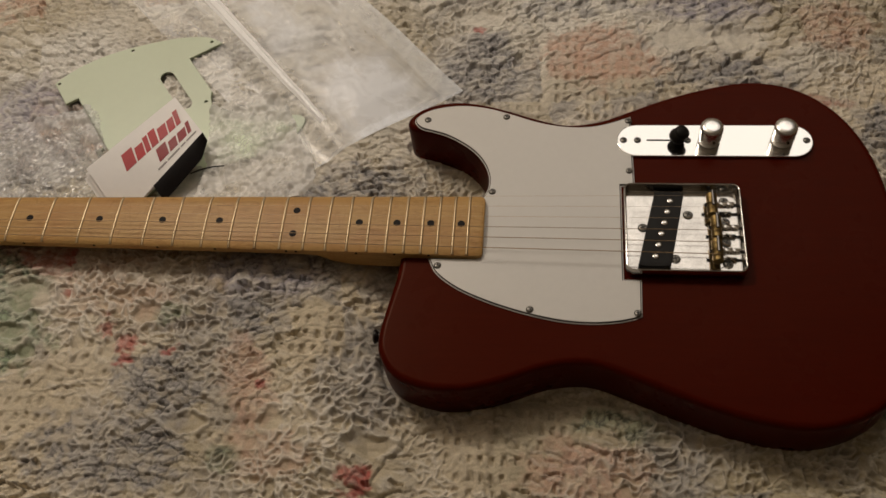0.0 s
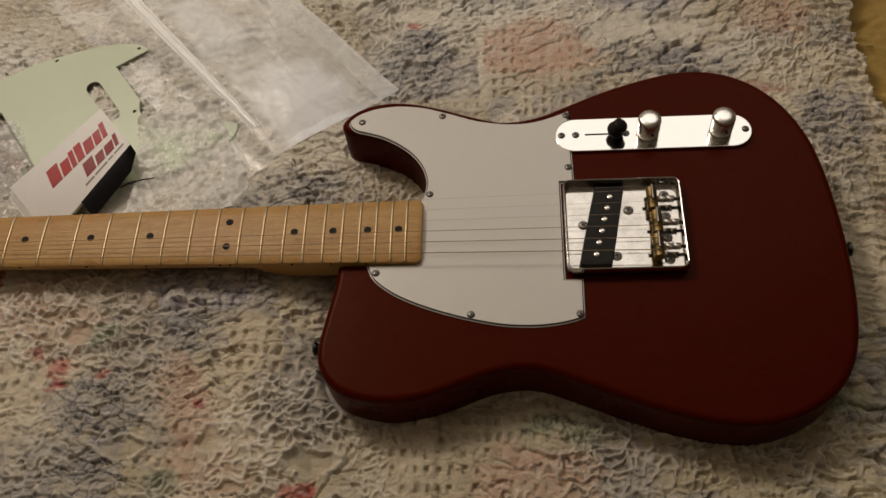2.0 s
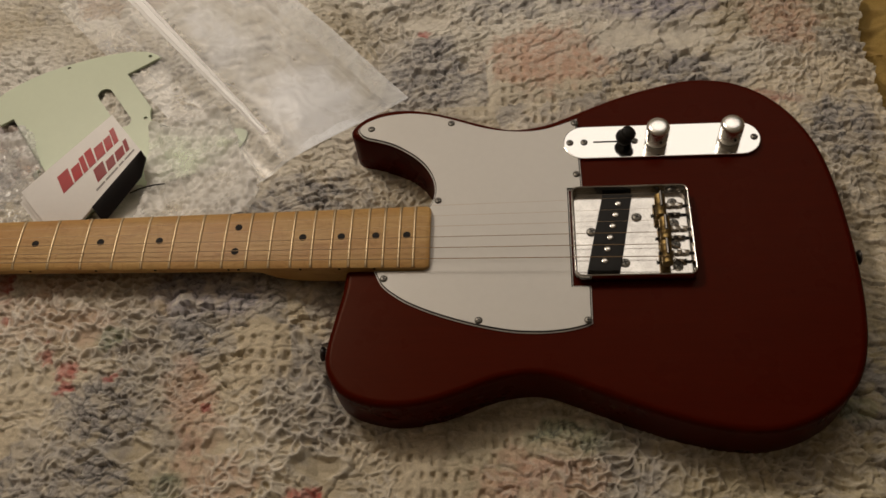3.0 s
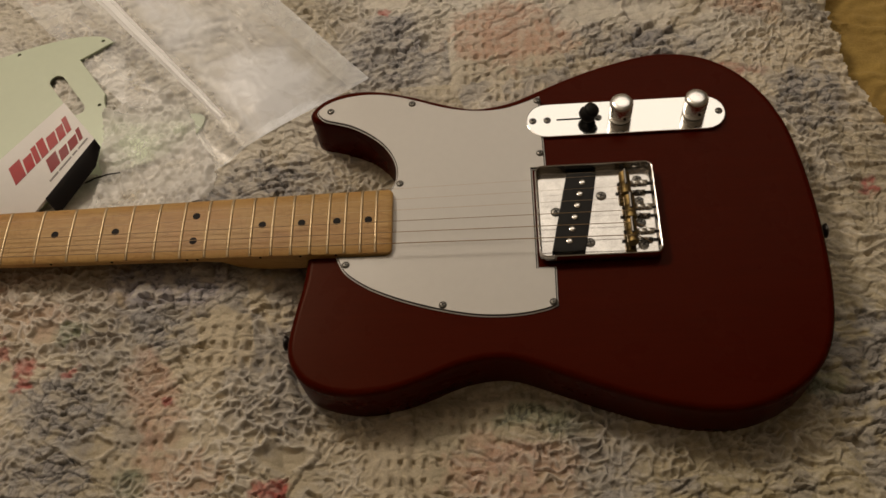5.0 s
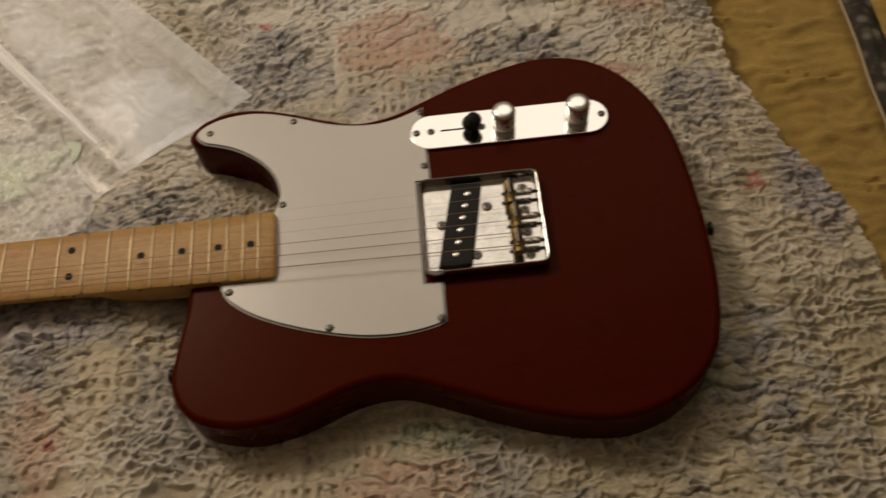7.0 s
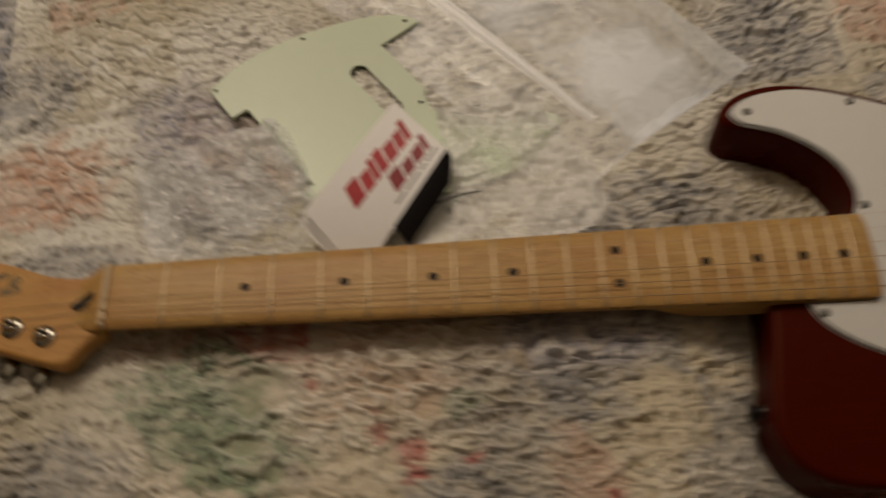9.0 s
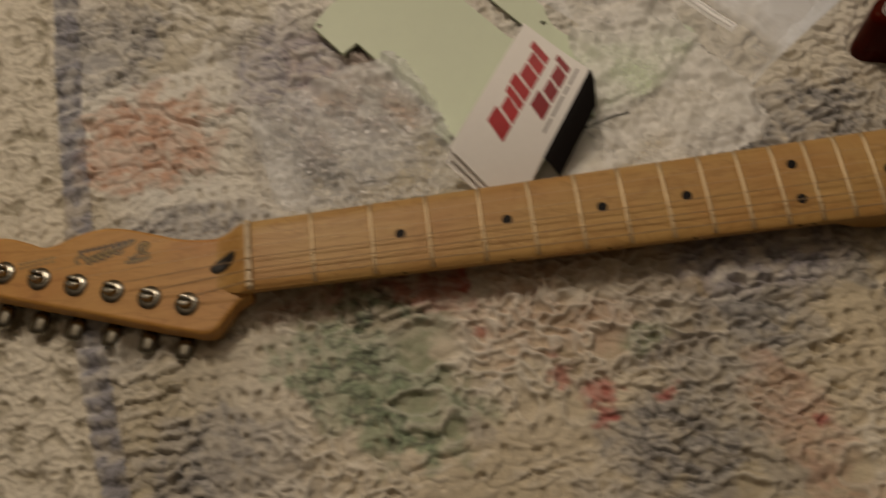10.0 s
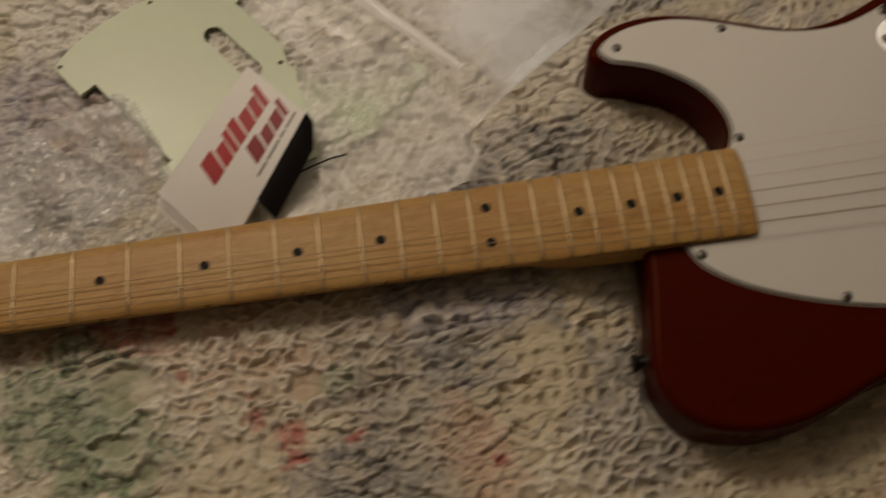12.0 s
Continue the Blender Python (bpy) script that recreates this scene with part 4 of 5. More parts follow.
def saddle(y, x):
    barrel = [(0.0, -0.0098), (0.0036, -0.0098), (0.0042, -0.0092), (0.0042, -0.0008), (0.0037, 0.0), (0.0042, 0.0008), (0.0042, 0.0092), (0.0036, 0.0098), (0.0, 0.0098)]
    s = part("saddle", mesh_of("saddle", turned(barrel, 18), BRASS), guitar, "aged brass barrel saddle", (x, y, Z_TOP + 0.0088), pose(0, 0, 0, 90, 0, 0))
    for dy in (-0.0072, 0.0072):
        part("height_screw", mesh_of("height_screw", turned([(0.0012, -0.0085), (0.0012, 0.0042), (0.0006, 0.0046)], 8), DARK_METAL), s, "", (x, y + dy, Z_TOP + 0.0088))
    rod = part("intonation_screw", mesh_of("intonation_screw", tube([(x - 0.006, y, Z_TOP + 0.0085), (0.0182, y, Z_TOP + 0.0080)], 0.0014), DARK_METAL), guitar, "dark intonation screw")
    coil = [(x + 0.004 + 0.0125 * k / 120, y + 0.0023 * math.cos(k * 0.8), Z_TOP + 0.0084 + 0.0023 * math.sin(k * 0.8)) for k in range(121)]
    part("spring", mesh_of("spring", tube(coil, 0.0005, 5), POLISHED), rod, "coil spring")


for y, x in ((0.0208, -0.0030), (-0.0003, -0.0012), (-0.0214, -0.0020)):
    saddle(y, x)

# neck
NUT_X, END_X, SCALE = -0.648, -0.1805, 0.648


def half_width(x):
    return 0.0211 + 0.0069 * (x - NUT_X) / (END_X - NUT_X)


def fret_x(n):
    return NUT_X + SCALE * (1 - 2 ** (-n / 12))


def board_z(y):
    return Z_BOARD - y * y / (2 * 0.24)


def neck_section(x, w, top, thick, square, drop=1.0):
    """A ring: the board from bass to treble, then round the back."""
    ring = []
    for k in range(13):
        y = -w + 2 * w * k / 12
        edge = 0.0012 if k in (0, 12) else 0.0
        ring.append((x, y, top - drop * y * y / 0.48 - edge))
    for k in range(1, 14):
        a = math.pi * k / 14
        c, s = math.cos(a), math.sin(a)
        e = 2.0 + 12.0 * square
        ring.append((x, w * math.copysign(abs(c) ** (2 / e), c), top - 0.005 - (thick - 0.005) * abs(s) ** (2 / e)))
    return ring


sections = []
for x, w, top, drop in ((-0.6740, 0.0160, 0.0464, 0.0), (-0.6690, 0.0168, 0.0466, 0.0), (-0.6640, 0.0180, 0.0474, 0.2), (-0.6590, 0.0196, 0.0498, 0.6), (-0.6555, 0.0207, 0.0526, 0.9), (-0.6525, 0.0209, 0.0545, 1.0)):
    sections.append(neck_section(x, w, top, top - 0.0335, 0.3, drop))
for k in range(40):
    x = NUT_X - 0.002 + (END_X + 0.0005 - NUT_X) * k / 39
    heel = float(smooth(-0.318, -0.276, np.array(x)))
    sections.append(neck_section(x, half_width(x), Z_BOARD, 0.0205 + 0.0015 * (x - NUT_X) / 0.47 + 0.004 * heel, heel))
sections[-1] = [(END_X - 0.0035, y, z) for _, y, z in sections[-1]]
sections.append([(END_X - 0.0012, y * 0.965, z - 0.0002) for _, y, z in sections[-1]])
sections.append([(END_X, y * 0.90, z - 0.0008) for _, y, z in neck_section(END_X, half_width(END_X), Z_BOARD, 0.0245, 1.0)])
neck = part("neck", mesh_of("neck", stacked(sections), MAPLE, 40), guitar, "amber maple neck with a maple fingerboard")

HEAD = mm([(-658, 20), (-667, 17.2), (-688, 19.5), (-708, 26.5), (-725, 32), (-738, 33.4), (-752, 31), (-763, 27.2), (-771, 26.4), (-780, 30.5), (-793, 35.5), (-808, 36.5), (-823, 31), (-833, 21), (-835, 12), (-829, 7.5), (-818, 6.0),
    (-800, -0.8), (-767, -12), (-734, -23), (-702, -34), (-684, -39.6), (-678, -41.3), (-671, -40.5), (-664, -33.0), (-657, -25.5), (-650, -21.3), (-650, -12), (-651, 12), (-653, 19)])
Z_HEAD = 0.0466
head = part("headstock", mesh_of("headstock", slab(spline(HEAD, 5), 0.0330, Z_HEAD, 0.0025, 4), HEAD_MAPLE, 45), neck, "amber maple headstock")


def ramp_z(x):
    return float(np.interp(x, [-0.674, -0.669, -0.664, -0.659, -0.6555, -0.6525], [0.0466, 0.0467, 0.0475, 0.0499, 0.0527, 0.0546]))


def plug():
    drop = mm([(-672.5, -2.8), (-670, -5.6), (-665.5, -5.6), (-660.5, -3.0), (-657.5, 0.5), (-656.8, 4.0), (-659, 5.2), (-664, 3.8), (-670, 0.4)])
    line = spline(drop, 3)
    cx, cy = sum(p[0] for p in line) / len(line), sum(p[1] for p in line) / len(line)
    rings = [[(cx + (x - cx) * s, cy + (y - cy) * s, ramp_z(cx + (x - cx) * s) + lift) for x, y in line] for s, lift in ((1, -0.001), (1, 0.0004), (0.85, 0.0008), (0.5, 0.0009), (0.05, 0.0009))]
    return stacked(rings)


part("truss_plug", mesh_of("truss_plug", plug(), PLUG), neck, "dark walnut truss rod plug")
nut_mesh = slab(rounded_box(-0.6502, -0.6464, -0.0209, 0.0209, 0.0008, 3), 0.0520, 0.0571, 0.0009, 3)
part("nut", mesh_of("nut", nut_mesh, BONE), neck, "aged bone nut")


def fret(x, w):
    rings = []
    for k in range(11):
        y = -w + 2 * w * k / 10
        low = 0.0005 if k in (0, 10) else 0.0
        rings.append([(x + 0.00125 * math.cos(a), y, board_z(y) - low - 0.0003 + (0.0013 - low) * math.sin(a)) for a in (math.pi * j / 6 for j in range(7))])
    bm = stacked(rings)
    return mesh_of("fret", bm, FRET_METAL, 60)


for n in range(1, 22):
    x = fret_x(n)
    part("fret", fret(x, half_width(x) - 0.0004), neck, "nickel fret wire" if n == 1 else "")
DOT = mesh_of("dot_inlay", turned([(0.0030, -0.001), (0.0030, 0.00012), (0.0, 0.00014)], 20), DOT_BLACK)
for n in (3, 5, 7, 9, 12, 15, 17, 19, 21):
    x = (fret_x(n) + fret_x(n - 1)) / 2
    for y in ((-0.0112, 0.0108) if n == 12 else (0.0,)):
        part("dot_inlay", DOT, neck, "black dot inlay" if n == 3 else "", (x, y, board_z(y)))
SIDE_DOT = mesh_of("side_dot", turned([(0.0011, -0.0005), (0.0011, 0.0003), (0.0, 0.0003)], 10), DOT_BLACK)
for n in (3, 5, 7, 9, 12, 15, 17, 19):
    x = (fret_x(n) + fret_x(n - 1)) / 2
    for dx in ((-0.004, 0.004) if n == 12 else (0.0,)):
        part("side_dot", SIDE_DOT, neck, "", (x + dx, -half_width(x + dx) - 0.0001, Z_BOARD - 0.0040), pose(0, 0, 0, 90, 0, 0))

# tuners and strings
POSTS = [(-0.6864 - 0.0214 * k, -0.0218 + 0.0069 * k) for k in range(6)]
EDGE_TURN = math.degrees(math.atan2(0.0069, -0.0214)) - 180
def split_post():
    """A short post whose top is cut by a slot into two lobes."""
    bm = turned([(0.0040, 0.0), (0.0038, 0.0038), (0.0034, 0.0044), (0.0, 0.0044)], 16)
    for side in (-1, 1):
        line = [(0.0036 * math.cos(radians(a)), side * (0.0008 + 0.0028 * math.sin(radians(a)))) for a in range(0, 181, 20)]
        lobe = slab(line, 0.0040, 0.0078, 0.0008, 2, 0.0)
        me = bpy.data.meshes.new("lobe")
        lobe.to_mesh(me)
        lobe.free()
        bm.from_mesh(me)
        bpy.data.meshes.remove(me)
    return bm


POST = mesh_of("string_post", split_post(), TUNER_METAL)
BUSHING = mesh_of("bushing", turned([(0.0070, 0.0), (0.0070, 0.0006), (0.0066, 0.0010), (0.0052, 0.0016), (0.0032, 0.0018)], 24), TUNER_METAL)
HOUSING = mesh_of("housing", slab(rounded_box(-0.0075, 0.0075, -0.0130, 0.0075, 0.002, 3), -0.0245, -0.0138, 0.0015, 3), TUNER_METAL)
SHAFT = mesh_of("button_shaft", tube([(0, -0.010, -0.0175), (0, -0.0160, -0.0175)], [0.0026, 0.0018]), TUNER_METAL)
BUTTON_PROFILE = [(0.0, -0.0078), (0.0042, -0.0077), (0.0062, -0.0066), (0.0070, -0.0040), (0.0072, 0.0), (0.0070, 0.0040), (0.0062, 0.0066), (0.0042, 0.0077), (0.0, 0.0078)]
flat = turned(BUTTON_PROFILE, 20)
bmesh.ops.transform(flat, matrix=Matrix.Translation((0, -0.0212, -0.0175)) @ Matrix.Rotation(radians(90), 4, "X") @ Matrix.Diagonal((0.76, 0.42, 0.92, 1)), verts=flat.verts)
BUTTON = mesh_of("button", flat, TUNER_METAL, 60)
SCREW_TURN = pose(0, 0, 0, 0, 0, EDGE_TURN)
for k, (x, y) in enumerate(POSTS):
    t = part("tuner", HOUSING, guitar, "nickel tuning machine" if k == 0 else "", (x, y, Z_HEAD), SCREW_TURN)
    for name, me in (("string_post", POST), ("bushing", BUSHING), ("button_shaft", SHAFT), ("button", BUTTON)):
        p = new(name, me)
        p.parent = t
for k in range(6):
    y_nut, y_bridge = -0.0172 + 0.00688 * k, -0.0268 + 0.01066 * k
    gauge = (0.00036, 0.00030, 0.00024, 0.00012, 0.00009, 0.00008)[k]
    px, py = POSTS[k]
    path = [(0.0120, y_bridge, Z_BED), (0.0090, y_bridge, Z_TOP + 0.006), (0.0000, y_bridge, Z_TOP + 0.0133), (-0.0030, y_bridge, Z_TOP + 0.0136)]
    path += [(-0.005 + (NUT_X + 0.005) * s, y_bridge + (y_nut - y_bridge) * s, Z_TOP + 0.0136 + (0.0577 - Z_TOP - 0.0136) * s) for s in (0.25, 0.5, 0.75)]
    path += [(NUT_X, y_nut, 0.0577), (NUT_X - 0.006, y_nut + (py - y_nut) * 0.15, 0.0568), (px + 0.003, py + 0.0020, Z_HEAD + 0.0052), (px, py + 0.0022, Z_HEAD + 0.0050)]
    part("guitar_string", mesh_of("guitar_string", tube(path, gauge, 6), STRING_METAL if k < 3 else PLAIN_STRING, 80), guitar, "wound steel string" if k < 3 else "thin plain steel string")

# faded marks on the headstock
def mark(x, y, length, high, turn, mat, z=Z_HEAD):
    line = [(px * math.cos(turn) - py * math.sin(turn) + x, px * math.sin(turn) + py * math.cos(turn) + y) for px, py in rounded_box(-length / 2, length / 2, -high / 2, high / 2, high * 0.3, 2)]
    return mesh_of("decal_bar", slab(line, z - 0.0003, z + 0.00008), mat)


for k in range(9):
    x = -0.7480 + 0.0036 * k
    part("decal_bar", mark(x, 0.0205 + 0.10 * (x + 0.735), 0.0031, 0.0026, 0.1, DECAL_DARK), head, "small brown decal bar" if k == 0 else "")

def stroke(points, wide, mat, z):
    """A flat painted stroke along a smooth line."""
    pts = [Vector((x, y, 0)) for x, y in points]
    fine_line = []
    for i in range(len(pts) - 1):
        p = [pts[max(i - 1, 0)], pts[i], pts[i + 1], pts[min(i + 2, len(pts) - 1)]]
        for k in range(5):
            t = k / 5
            fine_line.append(0.5 * (2 * p[1] + (p[2] - p[0]) * t + (2 * p[0] - 5 * p[1] + 4 * p[2] - p[3]) * t * t + (3 * p[1] - p[0] - 3 * p[2] + p[3]) * t**3))
    fine_line.append(pts[-1])
    bm, last = bmesh.new(), None
    n = len(fine_line) - 1
    for i, p in enumerate(fine_line):
        d = (fine_line[min(i + 1, n)] - fine_line[max(i - 1, 0)]).normalized()
        w = wide * (0.45 + 0.55 * math.sin(math.pi * min(0.92, max(0.08, i / n))))
        row = [bm.verts.new((p.x - d.y * w * q, p.y + d.x * w * q, z)) for q in (-0.5, 0.5)]
        if last:
            bm.faces.new((last[0], row[0], row[1], last[1]))
        last = row
    made = bmesh.ops.extrude_face_region(bm, geom=bm.faces[:])
    bmesh.ops.translate(bm, vec=(0, 0, -0.0002), verts=[g for g in made["geom"] if isinstance(g, bmesh.types.BMVert)])
    return mesh_of("decal_stroke", bm, mat)


SCRIPT = [mm(p) for p in (
    [(-749, 11.5), (-751, 14.5), (-748, 17), (-745, 14), (-743, 11.5), (-741, 14.5), (-739, 12.6), (-737, 15.2), (-735, 13.4), (-733, 16), (-731, 14.4), (-729, 16.6), (-726, 15), (-723, 17)],
    [(-744, 15), (-736, 17), (-728, 18.4), (-720, 20.5), (-716, 23)],
    [(-720, 10.8), (-716, 12.2), (-712, 14.8), (-709, 18), (-711, 19.6), (-714, 17), (-712, 13.5), (-707.5, 12.8)],
    [(-722, 8.8), (-715, 9.2), (-707, 10.6)])]
for k, line in enumerate(SCRIPT):
    part("decal_stroke", stroke(line, 0.0031, DECAL_DARK, Z_HEAD + 0.0001), head, "dark outlined script stroke" if k == 0 else "")
    part("decal_stroke", stroke(line, 0.0015, DECAL, Z_HEAD + 0.0002), head, "faded gold script stroke" if k == 0 else "")
for k in range(6):
    for y in (0.0165, 0.0140):
        part("decal_bar", mark(-0.7830 + 0.0036 * k, y + 0.00035 * k, 0.0029, 0.0014, 0.1, DECAL), head)


def strap_button(x, y, z, way):
    b = part("strap_button", mesh_of("strap_button", turned([(0.0050, 0.0), (0.0046, 0.0015), (0.0034, 0.003), (0.0036, 0.0055), (0.0056, 0.0078), (0.0058, 0.0090), (0.0042, 0.0100), (0.0, 0.0100)], 20), DARK_METAL), guitar, "dark metal strap button", (x, y, z), way)
    part("screw", mesh_of("screw", turned([(0.0026, 0.0099), (0.0022, 0.0109), (0.0, 0.0111)], 12), POLISHED), b, "", (x, y, z), way)


strap_button(-0.2540, -0.0860, 0.0240, pose(0, 0, 0, 0, -90, 0))
strap_button(0.1380, -0.0110, 0.0250, pose(0, 0, 0, 0, 90, 0))

# ---- the spare pickguard ----
slot_line = [to_mint(p) for p in oval(-0.1570, 0.0050, 0.0215, 0.0072, 8, math.pi / 2)]
bore = [[to_mint((x + 0.0019 * math.cos(a), y + 0.0019 * math.sin(a))) for a in (2 * math.pi * k / 10 for k in range(10))] for x, y in GUARD_SCREWS]
mint = thing("spare_pickguard", (-0.48, 0.15, 0.02), "mint green plastic pickguard, unused, lying on the quilt", "pickguard")


def tilted(bm):
    for v in bm.verts:
        v.co.z += mint_z(v.co.x, v.co.y)
    return bm


part("face_ply", mesh_of("face_ply", tilted(holed(MINT_LINE, [slot_line, *bore], -0.0009, 0.0)), MINT, 30), mint, "mint green face")
part("back_ply", mesh_of("back_ply", tilted(holed(inset(MINT_LINE, -0.0005), [inset(slot_line, -0.0005), *bore], -0.0023, -0.0009)), MINT_EDGE, 30), mint, "darker back ply")

# ---- the folded card with its print ----
card = thing("folded_card", (-0.48, 0.07, 0.03), "folded white card with red print and a black flap", "card")
CD, CA, CB, CE = Vector((-0.5265, 0.0515, 0.0545)), Vector((-0.4685, 0.1370, 0.0485)), Vector((-0.4340, 0.0965, 0.0480)), Vector((-0.4935, 0.0140, 0.0310))


def on_card(u, v, lift=0.0):
    """A place on the card: u along its print, v across it, both 0 to 1."""
    p = (CD * (1 - u) + CA * u) * (1 - v) + (CE * (1 - u) + CB * u) * v
    return p + Vector((0, 0, lift + 0.0012 * math.sin(3.0 * u + 1.0) * math.sin(math.pi * v)))


def card_sheet(lift, thick, s0=0.0, dz=None):
    n, m = 12, 8
    bm = bmesh.new()
    grids = []
    for off in (0.0, -thick):
        grids.append([[bm.verts.new(on_card(s0 + (1 - s0) * i / n, j / m, lift + off) + Vector((0, 0, (dz(i / n, j / m) if dz else 0.0)))) for j in range(m + 1)] for i in range(n + 1)])
    for g in grids:
        for i in range(n):
            for j in range(m):
                bm.faces.new((g[i][j], g[i + 1][j], g[i + 1][j + 1], g[i][j + 1]))
    rim = [(i, 0) for i in range(n)] + [(n, j) for j in range(m)] + [(i, m) for i in range(n, 0, -1)] + [(0, j) for j in range(m, 0, -1)]
    for (i, j), (k, l) in zip(rim, rim[1:] + rim[:1]):
        bm.faces.new((grids[0][i][j], grids[0][k][l], grids[1][k][l], grids[1][i][j]))
    return bm


front = part("front_leaf", mesh_of("front_leaf", card_sheet(0.0, 0.0006), CARD), card, "white front leaf")
for s0, gap in ((-0.028, 0.0035), (-0.058, 0.0075)):
    part("back_leaf", mesh_of("back_leaf", card_sheet(-0.0008, 0.0005, s0, dz=lambda u, v, g=gap: -g * (1 - 0.75 * v) * (1 - 0.55 * u)), CARD), card, "white back leaf")


def printed(u0, u1, v0, v1, slant, mat, name, lift=0.0004):
    line = [(u0 + slant, v0), (u1 + slant, v0), (u1, v1), (u0, v1)]
    k = 3
    top = []
    for (a, b), (c, d) in zip(line, line[1:] + line[:1]):
        top += [(a + (c - a) * s / k, b + (d - b) * s / k) for s in range(k)]
    rings = [[on_card(u, v, h) for u, v in top] for h in (-0.0002, lift)]
    part(name, mesh_of(name, stacked(rings), mat), front)


u = 0.27
for wide, v0 in ((0.115, 0.22), (0.09, 0.28), (0.05, 0.23), (0.075, 0.22), (0.095, 0.28), (0.075, 0.28), (0.05, 0.22)):
    printed(u, u + wide, v0, 0.50, 0.035, CARD_RED, "red_bar")
    u += wide + 0.014
u = 0.55
for wide, v0 in ((0.11, 0.57), (0.09, 0.62), (0.095, 0.62), (0.04, 0.57)):
    printed(u, u + wide, v0, 0.79, 0.03, CARD_DARK_RED, "dark_red_bar")
    u += wide + 0.016
for a, b in ((0.50, 0.60), (0.615, 0.76), (0.775, 0.83), (0.845, 0.96)):
    printed(a, b, 0.855, 0.882, 0.0, CARD_GREY, "grey_bar")


def flap():
    """The black flap, which bends down from the card's long edge."""
    bm = bmesh.new()
    n, m, rows = 14, 6, []
    for i in range(n + 1):
        s = i / n
        root = on_card(1.0 - 0.615 * s, 1.0, 0.0006)
        wide = 0.0135 * min(1.0, 0.35 + 3.0 * s)
        out = Vector((0.62, -0.70, 0.0)).normalized()
        rows.append([bm.verts.new(root + out * wide * (j / m) + Vector((0, 0, -0.0135 * (j / m) ** 1.5 * (0.5 + 0.2 * s)))) for j in range(m + 1)])
    for a, b in zip(rows, rows[1:]):
        for j in range(m):
            bm.faces.new((a[j], a[j + 1], b[j + 1], b[j]))
    made = bmesh.ops.extrude_face_region(bm, geom=bm.faces[:])
    bmesh.ops.translate(bm, vec=(0, 0, -0.0007), verts=[g for g in made["geom"] if isinstance(g, bmesh.types.BMVert)])
    return bm


part("black_flap", mesh_of("black_flap", flap(), CARD_BLACK), card, "matt black flap")
wire_path = [(-0.4440, 0.0650, 0.030), (-0.4350, 0.0660, 0.034), (-0.4230, 0.0690, 0.035), (-0.4130, 0.0705, 0.0345)]
single("black_wire", mesh_of("black_wire", tube(wire_path, 0.0006, 6), BLACK_PLASTIC), "short thin black wire sticking out beside the card", "wire")


# ---- plastic: the bag and two pieces of bubble wrap ----
def ground_z(x, y):
    z = lie(x, y) + 0.0015
    return np.where(inside(x, y, MINT_LINE), np.maximum(z, mint_z(x, y)), z)


